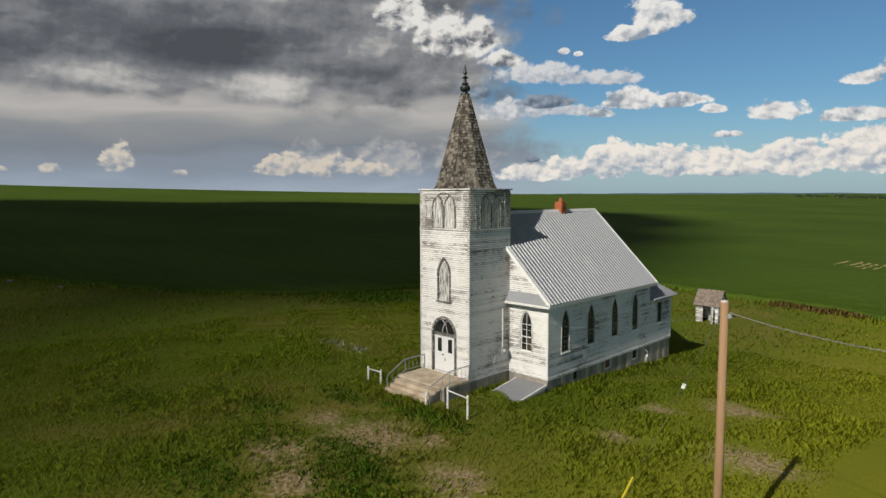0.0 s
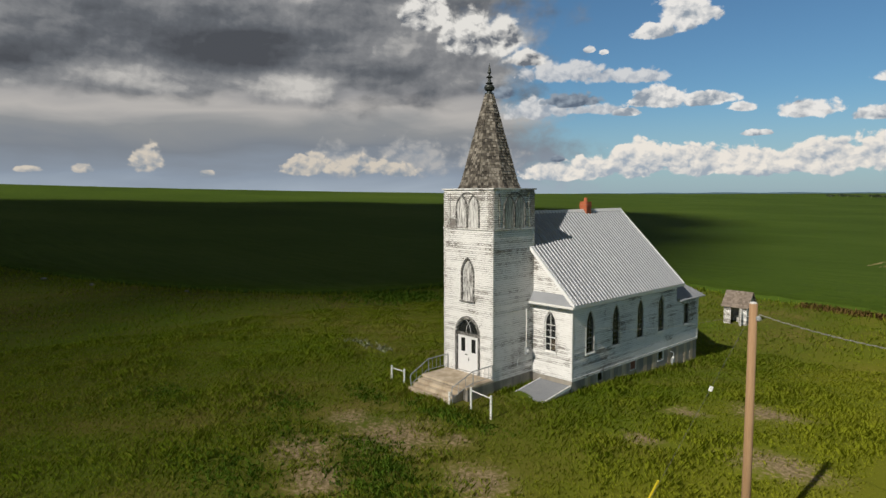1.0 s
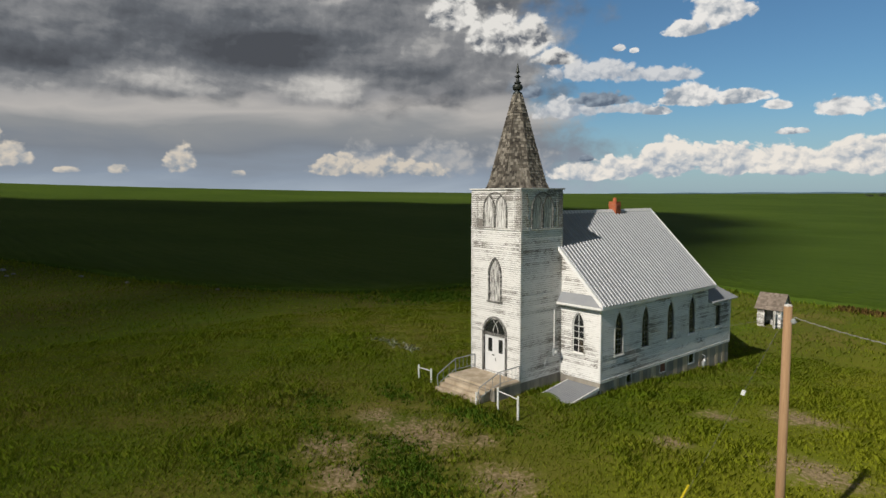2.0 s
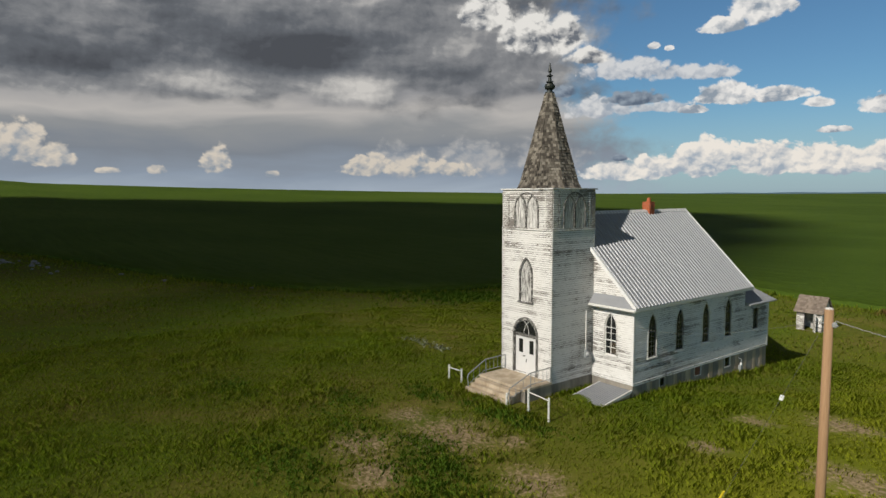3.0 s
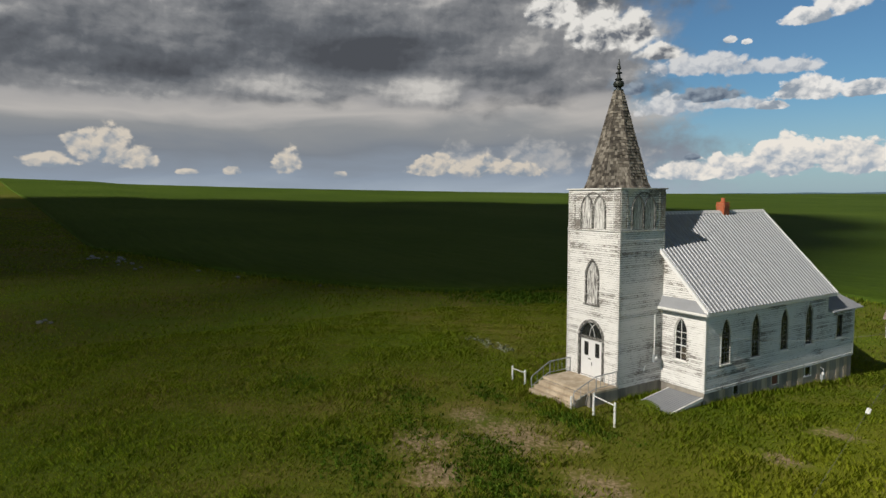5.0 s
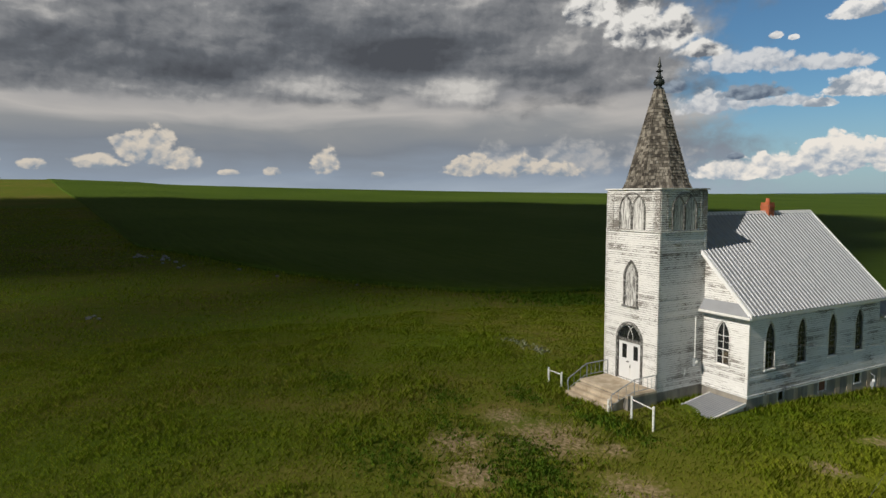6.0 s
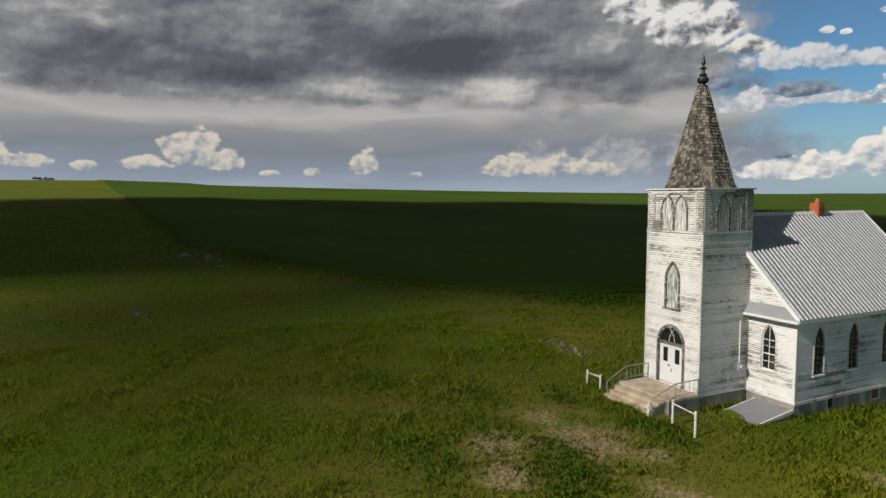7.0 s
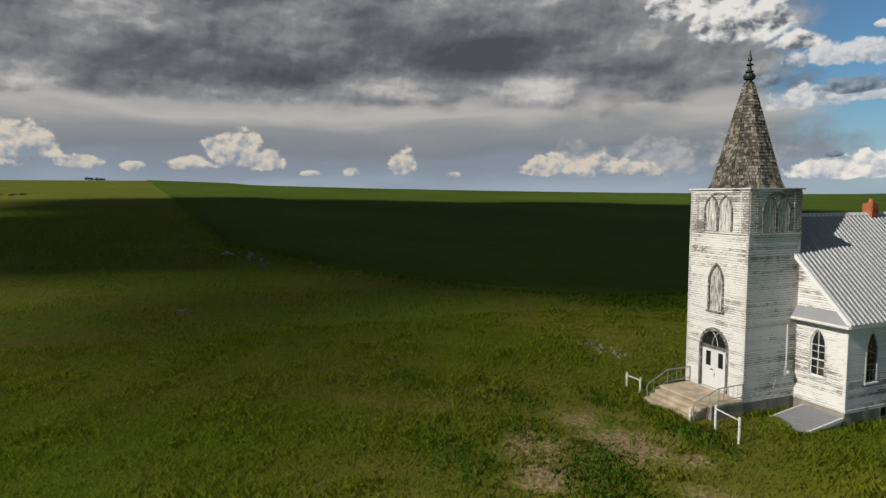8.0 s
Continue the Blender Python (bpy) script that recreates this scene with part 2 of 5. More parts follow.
def concrete_look(pale, dirty):
    def build(k, p, i):
        streak = k.noise(k.scaled(p, (1.2, 1.2, 0.25)), 1.1, 5.0, 0.6)
        grit = k.noise(p, 22.0, 5.0, 0.7)
        c = k.mix(k.step(streak, 0.35, 0.65), dirty, pale)
        return k.mix(k.math("MULTIPLY", grit, 0.35), c, tuple(v * 0.45 for v in dirty)), None, grit
    return build


concrete = material("poured_concrete", concrete_look((0.40, 0.36, 0.30), (0.22, 0.20, 0.175)), 0.9, bump=0.006)
concrete_tan = material("tan_worn_concrete", concrete_look((0.64, 0.54, 0.41), (0.42, 0.335, 0.235)), 0.9, bump=0.006)
black_iron = material("black_finial_metal", lambda k, p, i: (k.mix(k.noise(p, 8.0), (0.012, 0.013, 0.012), (0.035, 0.045, 0.04)), None, None), 0.5, 0.3)
rail_metal = material("grey_painted_pipe", lambda k, p, i: (k.mix(k.noise(p, 12.0, 4.0), (0.24, 0.26, 0.27), (0.40, 0.42, 0.43)), None, None), 0.5, 0.3)
pipe_white = material("chipped_white_pipe", lambda k, p, i: (k.mix(k.step(k.noise(p, 14.0, 4.0), 0.55, 0.68), (0.78, 0.77, 0.74), (0.40, 0.36, 0.31)), None, None), 0.6)
brick_red = material("orange_red_brick", lambda k, p, i: (k.mix(k.math("ADD", k.math("MULTIPLY", i, 0.6), k.math("MULTIPLY", k.noise(p, 9.0), 0.4)), (0.30, 0.07, 0.03), (0.50, 0.15, 0.065)), None, k.noise(p, 40.0)), 0.9, bump=0.004)
mortar = material("pale_mortar", lambda k, p, i: (k.mix(k.noise(p, 20.0), (0.30, 0.27, 0.24), (0.45, 0.42, 0.38)), None, None), 0.95)
rust_board = material("rust_brown_board", lambda k, p, i: (k.mix(k.noise(p, 5.0), (0.12, 0.05, 0.03), (0.26, 0.10, 0.055)), None, None), 0.85)
cardboard = material("cardboard_brown", lambda k, p, i: (k.mix(k.noise(p, 5.0), (0.30, 0.20, 0.12), (0.42, 0.30, 0.19)), None, None), 0.9)
inside_plaster = material("dim_inside_plaster", lambda k, p, i: (k.mix(k.noise(p, 2.0), (0.07, 0.06, 0.05), (0.13, 0.115, 0.10)), None, None), 0.9)
pole_wood = material("pole_pine", lambda k, p, i: (k.mix(k.noise(k.scaled(p, (14.0, 14.0, 0.8)), 2.0, 6.0, 0.7), (0.19, 0.10, 0.048), (0.45, 0.29, 0.16)), None, k.noise(k.scaled(p, (30.0, 30.0, 1.5)), 2.0)), 0.85, bump=0.006)
wire_grey = material("wire_grey", lambda k, p, i: (k.mix(k.noise(p, 3.0), (0.16, 0.16, 0.15), (0.34, 0.33, 0.31)), None, None), 0.6, 0.2)
yellow_plastic = material("yellow_guard", lambda k, p, i: (k.mix(k.noise(p, 6.0), (0.62, 0.47, 0.02), (0.74, 0.60, 0.04)), None, None), 0.45)
sash_dark = material("dark_sash_paint", lambda k, p, i: (k.mix(k.noise(p, 12.0), (0.03, 0.028, 0.025), (0.12, 0.11, 0.10)), None, None), 0.7)
stone_grey = material("field_stone", lambda k, p, i: (k.mix(k.math("ADD", k.math("MULTIPLY", i, 0.5), k.math("MULTIPLY", k.noise(p, 6.0, 5.0), 0.5)), (0.11, 0.105, 0.095), (0.30, 0.29, 0.265)), None, k.noise(p, 20.0)), 0.9, bump=0.01)

glass = bpy.data.materials.new("old_window_glass")
glass.use_nodes = True
k = Nodes(glass.node_tree)
k.make("ShaderNodeOutputMaterial", Surface=k.make("ShaderNodeBsdfPrincipled", Base_Color=(0.22, 0.24, 0.24, 1), Roughness=0.05, Transmission_Weight=0.95, IOR=1.33).outputs[0])


# bare spots: middle and half axes
BARE = [(0.7, -7.3, 3.1, 2.9), (-1.9, -7.5, 1.6, 1.4), (-0.6, -11.1, 1.8, 1.6), (2.2, -11.9, 1.5, 1.3), (3.1, -5.7, 1.0, 0.8), (6.4, -7.9, 1.8, 1.6), (8.4, 0.3, 1.2, 1.0), (10.8, 8.2, 1.8, 1.6), (13.5, 1.6, 2.1, 1.9), (8.2, 5.1, 1.2, 1.0)]



def east_tint(k, p, c):
    """Lighter yellow-green towards the eastern side of the yard."""
    x = k.make("ShaderNodeSeparateXYZ", Vector=p).outputs[0]
    return k.mix(k.step(k.math("ADD", x, k.math("MULTIPLY", k.noise(p, 0.12, 3.0), 14.0)), 8.0, 24.0, 0.0, 0.55), c, (0.20, 0.205, 0.016))


def meadow(k, p, i):
    """Rough pasture: green and straw patches at several scales, bare soil where trodden."""
    big = k.noise(p, 0.045, 4.0, 0.55)
    mid = k.noise(p, 0.33, 5.0, 0.6)
    tiny = k.noise(p, 5.0, 6.0, 0.75)
    tone = k.math("ADD", k.math("ADD", k.math("MULTIPLY", big, 0.5), k.math("MULTIPLY", mid, 0.4)), k.math("MULTIPLY", tiny, 0.25))
    c = k.ramp(tone, [(0.34, (0.055, 0.082, 0.008)), (0.48, (0.087, 0.130, 0.012)), (0.60, (0.108, 0.122, 0.018)), (0.76, (0.20, 0.155, 0.05))])
    c = k.mix(k.step(k.noise(p, 9.0, 4.0, 0.7), 0.42, 0.68, 0.0, 0.35), c, (0.03, 0.046, 0.006))
    c = east_tint(k, p, c)
    s = k.make("ShaderNodeSeparateXYZ", Vector=p)
    bare = None
    for cx, cy, rx, ry in BARE:
        dx = k.math("DIVIDE", k.math("SUBTRACT", s.outputs[0], cx), rx)
        dy = k.math("DIVIDE", k.math("SUBTRACT", s.outputs[1], cy), ry)
        one = k.math("SUBTRACT", 1.0, k.math("SQRT", k.math("ADD", k.math("MULTIPLY", dx, dx), k.math("MULTIPLY", dy, dy))))
        bare = one if bare is None else k.math("MAXIMUM", bare, one)
    bare = k.math("MAXIMUM", bare, -1.2)
    bare = k.step(k.math("ADD", bare, k.math("MULTIPLY", k.math("SUBTRACT", k.math("ADD", k.math("MULTIPLY", mid, 0.35), k.math("MULTIPLY", tiny, 0.65)), 0.5), 4.5)), 0.0, 0.9)
    soil = k.mix(k.step(tiny, 0.3, 0.7), (0.085, 0.07, 0.022), (0.40, 0.305, 0.19))
    return k.mix(bare, c, soil), None, k.math("ADD", tiny, k.math("MULTIPLY", mid, 2.0))


meadow_mat = material("pasture_ground", meadow, 0.95, bump=0.03, gloss=0.03)


def crop_look(k, p, i):
    rows = k.noise(k.scaled(p, (0.06, 1.1, 1.0)), 1.0, 3.0, 0.5)
    big = k.noise(p, 0.012, 4.0, 0.55)
    tiny = k.noise(p, 1.4, 5.0, 0.7)
    tone = k.math("ADD", k.math("ADD", k.math("MULTIPLY", rows, 0.25), k.math("MULTIPLY", big, 0.45)), k.math("MULTIPLY", tiny, 0.3))
    return k.ramp(tone, [(0.34, (0.032, 0.058, 0.008)), (0.5, (0.056, 0.094, 0.012)), (0.66, (0.088, 0.126, 0.020))]), None, k.math("ADD", tiny, rows)


soil_mat = material("dry_clods", lambda k, p, i: (k.mix(k.math("ADD", k.math("MULTIPLY", i, 0.5), k.math("MULTIPLY", k.noise(p, 5.0), 0.5)), (0.12, 0.11, 0.04), (0.34, 0.27, 0.15)), None, None), 0.95, gloss=0.03)
crop_mat = material("young_crop", crop_look, 0.9, bump=0.16, gloss=0.03)


def blades(name, build):
    """Thin leaves: half of the light is sent back, half goes through."""
    mat = bpy.data.materials.new(name)
    mat.use_nodes = True
    k = Nodes(mat.node_tree)
    colour = build(k, k.make("ShaderNodeNewGeometry").outputs["Position"], k.tree.nodes.new("ShaderNodeNewGeometry").outputs["Random Per Island"])
    mixed = k.make("ShaderNodeMixShader", Fac=0.5, _1=k.make("ShaderNodeBsdfDiffuse", Color=colour).outputs[0], _2=k.make("ShaderNodeBsdfTranslucent", Color=colour).outputs[0])
    k.make("ShaderNodeOutputMaterial", Surface=mixed.outputs[0])
    return mat


def blade_look(k, p, i):
    big = k.noise(p, 0.05, 4.0, 0.55)
    mid = k.noise(p, 0.4, 4.0, 0.6)
    tone = k.math("ADD", k.math("ADD", k.math("MULTIPLY", i, 0.35), k.math("MULTIPLY", big, 0.45)), k.math("MULTIPLY", mid, 0.35))
    c = k.ramp(tone, [(0.25, (0.14, 0.22, 0.014)), (0.5, (0.215, 0.315, 0.020)), (0.68, (0.265, 0.30, 0.032)), (0.90, (0.46, 0.37, 0.13))])
    # Lighter yellow-green towards the east, as on the ground.
    x = k.make("ShaderNodeSeparateXYZ", Vector=p).outputs[0]
    return k.mix(k.step(k.math("ADD", x, k.math("MULTIPLY", mid, 10.0)), 8.0, 22.0, 0.0, 0.85), c, (0.50, 0.53, 0.04))


blade_mat = blades("grass_blades", blade_look)
weed_mat = blades("weed_leaves", lambda k, p, i: k.mix(i, (0.09, 0.19, 0.02), (0.19, 0.31, 0.035)))
brown_mat = material("dry_brown_stalks", lambda k, p, i: (k.mix(i, (0.10, 0.055, 0.02), (0.22, 0.15, 0.05)), None, None), 0.9, gloss=0.05)
flower_mat = material("white_flower_heads", lambda k, p, i: (k.mix(i, (0.16, 0.22, 0.09), (0.48, 0.50, 0.42)), None, None), 0.8, gloss=0.05)
# The blue of distance haze is mixed into the ridge's colour.
haze_mat = material("hazy_far_ridge", lambda k, p, i: (k.mix(k.noise(p, 0.01), (0.05, 0.085, 0.12), (0.08, 0.12, 0.15)), None, None), 0.95, gloss=0.0)
tree_mat = material("far_tree_leaves", lambda k, p, i: (k.mix(i, (0.018, 0.030, 0.012), (0.045, 0.065, 0.022)), None, None), 0.8)
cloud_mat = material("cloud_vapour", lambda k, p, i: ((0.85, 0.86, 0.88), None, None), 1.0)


# ---- mesh helpers ----
class Build:
    """Collects corners and faces of one mesh."""

    def __init__(self):
        self.v, self.f = [], []

    def face_set(self, pts, faces):
        o = len(self.v)
        self.v += [tuple(p) for p in pts]
        self.f += [tuple(o + i for i in f) for f in faces]
        return self

    def hexa(self, pts):
        """Eight corners: four below, four above, both anticlockwise seen from above."""
        return self.face_set(pts, [(3, 2, 1, 0), (4, 5, 6, 7), (0, 1, 5, 4), (1, 2, 6, 5), (2, 3, 7, 6), (3, 0, 4, 7)])

    def box(self, x0, x1, y0, y1, z0, z1):
        return self.hexa([(x0, y0, z0), (x1, y0, z0), (x1, y1, z0), (x0, y1, z0), (x0, y0, z1), (x1, y0, z1), (x1, y1, z1), (x0, y1, z1)])

    def prism(self, outline, way):
        """A flat outline pushed along a vector."""
        w = Vector(way)
        a = [Vector(p) for p in outline]
        m = len(a)
        return self.face_set(a + [p + w for p in a], [tuple(range(m))[::-1], tuple(range(m, 2 * m))] + [(i, (i + 1) % m, m + (i + 1) % m, m + i) for i in range(m)])

    def ring(self, inner, outer, way, closed=True):
        """The strip between two outlines of equal count, pushed along a vector."""
        w = Vector(way)
        a, b = [Vector(p) for p in inner], [Vector(p) for p in outer]
        m = len(a)
        pts = a + b + [p + w for p in a] + [p + w for p in b]
        faces = []
        for i in range(m if closed else m - 1):
            j = (i + 1) % m
            faces += [(i, j, m + j, m + i), (2 * m + i, 3 * m + i, 3 * m + j, 2 * m + j), (i, 2 * m + i, 2 * m + j, j), (m + i, m + j, 3 * m + j, 3 * m + i)]
        if not closed:
            for i in (0, m - 1):
                faces.append((i, m + i, 3 * m + i, 2 * m + i))
        return self.face_set(pts, faces)

    def tube(self, path, radius, sides=8, end_radius=None):
        path = [Vector(p) for p in path]
        o, faces, pts = len(self.v), [], []
        for i, p in enumerate(path):
            way = (path[min(i + 1, len(path) - 1)] - path[max(i - 1, 0)]).normalized()
            side = way.cross(Vector((0.31, 0.2, 0.93)) if abs(way.z) < 0.9 else Vector((1, 0.1, 0))).normalized()
            other = way.cross(side)
            r = radius if end_radius is None else radius + (end_radius - radius) * i / (len(path) - 1)
            pts += [p + r * (math.cos(a) * side + math.sin(a) * other) for a in (2 * math.pi * s / sides for s in range(sides))]
        for i in range(len(path) - 1):
            for s in range(sides):
                t = (s + 1) % sides
                faces.append((i * sides + s, i * sides + t, (i + 1) * sides + t, (i + 1) * sides + s))
        faces += [tuple(range(sides))[::-1], tuple(range((len(path) - 1) * sides, len(path) * sides))]
        return self.face_set(pts, faces)

    def lathe(self, profile, x, y, sides=16, turn=0.0):
        """Profile of radius, height about an upright axis."""
        pts = [(x + r * math.cos(2 * math.pi * s / sides + turn), y + r * math.sin(2 * math.pi * s / sides + turn), z) for r, z in profile for s in range(sides)]
        faces = [(i * sides + s, i * sides + (s + 1) % sides, (i + 1) * sides + (s + 1) % sides, (i + 1) * sides + s) for i in range(len(profile) - 1) for s in range(sides)]
        faces += [tuple(range(sides))[::-1], tuple(range((len(profile) - 1) * sides, len(profile) * sides))]
        return self.face_set(pts, faces)


def part(name, b, mat, parent=None, label="", smooth=False):
    me = bpy.data.meshes.new(name)
    me.from_pydata(b.v, [], b.f)
    me.materials.append(mat)
    bm = bmesh.new()
    bm.from_mesh(me)
    bmesh.ops.recalc_face_normals(bm, faces=bm.faces)
    bm.to_mesh(me)
    bm.free()
    if smooth:
        me.polygons.foreach_set("use_smooth", [True] * len(me.polygons))
    ob = new(name, me)
    ob.parent = parent
    return tagged(ob, label)


def thing(name, label, category, group="", kind="", at=(0, 0, 0)):
    ob = new(name)
    return tagged(ob, label, category, group, kind)


def raw(name, verts, faces, mat, parent=None, smooth=False):
    """A mesh straight from number arrays."""
    me = bpy.data.meshes.new(name)
    verts, faces = np.asarray(verts, dtype=np.float32), np.asarray(faces, dtype=np.int32)
    me.vertices.add(len(verts))
    me.vertices.foreach_set("co", verts.ravel())
    me.loops.add(faces.size)
    me.loops.foreach_set("vertex_index", faces.ravel())
    me.polygons.add(len(faces))
    me.polygons.foreach_set("loop_start", np.arange(0, faces.size, faces.shape[1], dtype=np.int32))
    me.polygons.foreach_set("loop_total", np.full(len(faces), faces.shape[1], dtype=np.int32))
    if smooth:
        me.polygons.foreach_set("use_smooth", np.ones(len(faces), dtype=bool))
    me.update(calc_edges=True)
    me.materials.append(mat)
    ob = new(name, me)
    ob.parent = parent
    return ob


# ---- ground ----
def sstep(t):
    t = np.clip(t, 0, 1)
    return t * t * (3 - 2 * t)


def ground_z(x, y):
    """The lie of the land: nearly level at the church, falling a little to the north, a long rise to the west."""
    x, y = np.asarray(x, dtype=float), np.asarray(y, dtype=float)
    crest = 11 + 14.5 * np.exp(-(np.maximum(y, -60) + 60) / 400)
    near = np.exp(-((x / 70) ** 2 + (y / 70) ** 2))
    lumps = 0.05 * np.sin(0.9 * x + 0.4 * y) * np.sin(0.7 * y - 0.3 * x) + 0.04 * np.sin(2.1 * x - 1.3 * y + 1.0)
    return -0.6 - 1.3 * sstep((y + 1) / 27) + crest * sstep((-x - 15) / 635) + lumps * near


def graded(lo, hi, near_lo, near_hi, step, grow):
    """Coordinates that are even near by and spread out with distance."""
    mid = list(np.arange(near_lo, near_hi, step))
    out, s = [], step
    a = near_hi
    while a < hi:
        out.append(a)
        s *= grow
        a += s
    left, s, a = [], step, near_lo - step
    while a > lo:
        left.append(a)
        s *= grow
        a -= s
    return np.array([lo] + left[::-1] + mid + out + [hi])


gx = graded(-4400, 3500, -60, 45, 0.8, 1.09)
gy = graded(-1500, 4400, -30, 65, 0.8, 1.09)
XX, YY = np.meshgrid(gx, gy)
idx = np.arange(XX.size).reshape(XX.shape)
quads = np.stack([idx[:-1, :-1], idx[:-1, 1:], idx[1:, 1:], idx[1:, :-1]], -1).reshape(-1, 4)
ground = raw("ground", np.stack([XX.ravel(), YY.ravel(), ground_z(XX, YY).ravel()], 1), quads, meadow_mat, smooth=True)
tagged(ground, "rough green pasture with straw and bare soil patches", "ground", kind="structure")

# the crop field begins at a curved line behind and beside the churchyard
EDGE = [(-900, -92), (-375, -45), (-255, -31), (-152, -22.3), (-103, -18.9), (-85, -11), (-58, -3.4), (-45, 3.2), (-38.5, 10.5), (-36.9, 22), (-35.5, 32), (-27, 46), (-15, 52.8), (-6, 48.8), (2, 48.7), (6, 48.3), (11, 44.4), (24, 37), (60, 26), (240, 10), (900, -40)]
edge = []
for (ax, ay), (bx, by) in zip(EDGE, EDGE[1:]):
    m = max(2, min(40, int(math.hypot(bx - ax, by - ay) / 1.5)))
    edge += [(ax + (bx - ax) * i / m, ay + (by - ay) * i / m) for i in range(m)]
edge = np.array(edge + [EDGE[-1]])
soft_edge = edge.copy()
for _ in range(6):
    soft_edge[1:-1] = (soft_edge[:-2] + 2 * soft_edge[1:-1] + soft_edge[2:]) / 4
away = soft_edge - np.array([-20.0, -420.0])
away /= np.linalg.norm(away, axis=1)[:, None]
reach = np.concatenate([[0.0, 0.25], np.geomspace(0.8, 4200, 110)])
FX = soft_edge[:, None, 0] + away[:, None, 0] * reach[None]
FY = soft_edge[:, None, 1] + away[:, None, 1] * reach[None]
rng = np.random.default_rng(5)
lift = np.where(reach == 0, -0.1, 0.42)[None] + rng.normal(0, 0.05, FX.shape) * (reach > 0)
FZ = ground_z(FX, FY) + lift
idx = np.arange(FX.size).reshape(FX.shape)
quads = np.stack([idx[:-1, :-1], idx[:-1, 1:], idx[1:, 1:], idx[1:, :-1]], -1).reshape(-1, 4)[:, ::-1]
field = raw("crop_field", np.stack([FX.ravel(), FY.ravel(), FZ.ravel()], 1), quads, crop_mat, smooth=True)
tagged(field, "dark green field of dense young crop", "field", kind="stuff")

# ---- church ----
TW, TD = 3.66, 3.30
MID, TOP = 8.03, 10.1
NX0, NX1, NY0, NY1, EY = -6.28, 2.62, 3.32, 14.8, 17.93
RIDGE_X, RIDGE_Z, EAVE_Z, EAVE_OUT = -1.83, 8.8, 4.03, 0.36
SLOPE = (RIDGE_Z - EAVE_Z) / (NX1 + EAVE_OUT - RIDGE_X)
church = thing("church", "abandoned white clapboard church with peeling paint and shingled spire", "church")


def half_width(op, z):
    """Half the width of an arched opening at a height; zero above its crown."""
    uc, z0, hw, zs, za = op
    if z < z0 or z > za:
        return 0.0
    if z <= zs or za - zs < 0.01:
        return hw
    h = za - zs
    r = (h * h + hw * hw) / (2 * hw)
    return max(0.0, math.sqrt(max(r * r - (z - zs) ** 2, 0)) - (r - hw))


def outline(op, grow=0.0, m=10):
    """Corners (u, z) of an arched opening from the lower left over the crown to the lower right."""
    uc, z0, hw, zs, za = op
    hw, za, z0 = hw + grow, za + grow * 1.25, z0 - grow * 0.0
    o = (uc, z0, hw, zs, za)
    if za - zs < 0.01 + grow * 1.3:
        return [(uc - hw, z0), (uc - hw, za), (uc + hw, za), (uc + hw, z0)]
    right = [(half_width(o, zs + (za - zs) * math.sin(i / m * math.pi / 2)), zs + (za - zs) * math.sin(i / m * math.pi / 2)) for i in range(m + 1)]
    return [(uc - hw, z0)] + [(uc - w, z) for w, z in right] + [(uc + w, z) for w, z in right[-2::-1]] + [(uc + hw, z0)]


class Face:
    """A wall's own axes: u along it, d out of it, z up."""

    def __init__(self, origin, u, out):
        self.o, self.u, self.n = Vector(origin), Vector(u), Vector(out)

    def at(self, u, d, z):
        p = self.o + self.u * u + self.n * d
        return (p.x, p.y, p.z + z)

    def box(self, b, u0, u1, d0, d1, z0, z1):
        return b.hexa([self.at(u0, d0, z0), self.at(u1, d0, z0), self.at(u1, d1, z0), self.at(u0, d1, z0), self.at(u0, d0, z1), self.at(u1, d0, z1), self.at(u1, d1, z1), self.at(u0, d1, z1)])


def clad(b, face, left, right, z0, z1, openings, seed, course=0.112, thick=0.15):
    """Lapped boards, course by course, cut round the openings; left and right are functions of height."""
    rnd = random.Random(seed)
    z = z0
    while z < z1 - 0.01:
        zt = min(z + course, z1)
        zm = (z + zt) / 2
        spans = [(left(zm), right(zm))]
        for op in openings:
            w = half_width(op, zm)
            if w > 0:
                spans = [s for a, c in spans for s in ((a, min(c, op[0] - w)), (max(a, op[0] + w), c)) if s[1] - s[0] > 0.02]
        for a, c in spans:
            u = a
            while u < c - 0.01:
                e = min(c, u + rnd.uniform(2.2, 4.6))
                if c - e < 0.5:
                    e = c
                j, dz = rnd.uniform(-0.003, 0.003), rnd.uniform(-0.005, 0.005)
                lo, hi = 0.032 + j, 0.002 + j
                b.hexa([face.at(u, -thick, z), face.at(e - 0.003, -thick, z), face.at(e - 0.003, lo, z + dz), face.at(u, lo, z + dz),
                        face.at(u, -thick, zt), face.at(e - 0.003, -thick, zt), face.at(e - 0.003, hi, zt), face.at(u, hi, zt)])
                u = e
        z = zt


def casing(b, face, op, width=0.11, d0=0.0, d1=0.05):
    inner = [face.at(u, d0, z) for u, z in outline(op)]
    outer = [face.at(u, d0, z) for u, z in outline(op, width)]
    b.ring(inner, outer, face.n * (d1 - d0), closed=False)


def sheet(b, face, op, d0, d1, shrink=0.0):
    b.prism([face.at(u, d0, z) for u, z in outline(op, -shrink)], face.n * (d1 - d0))


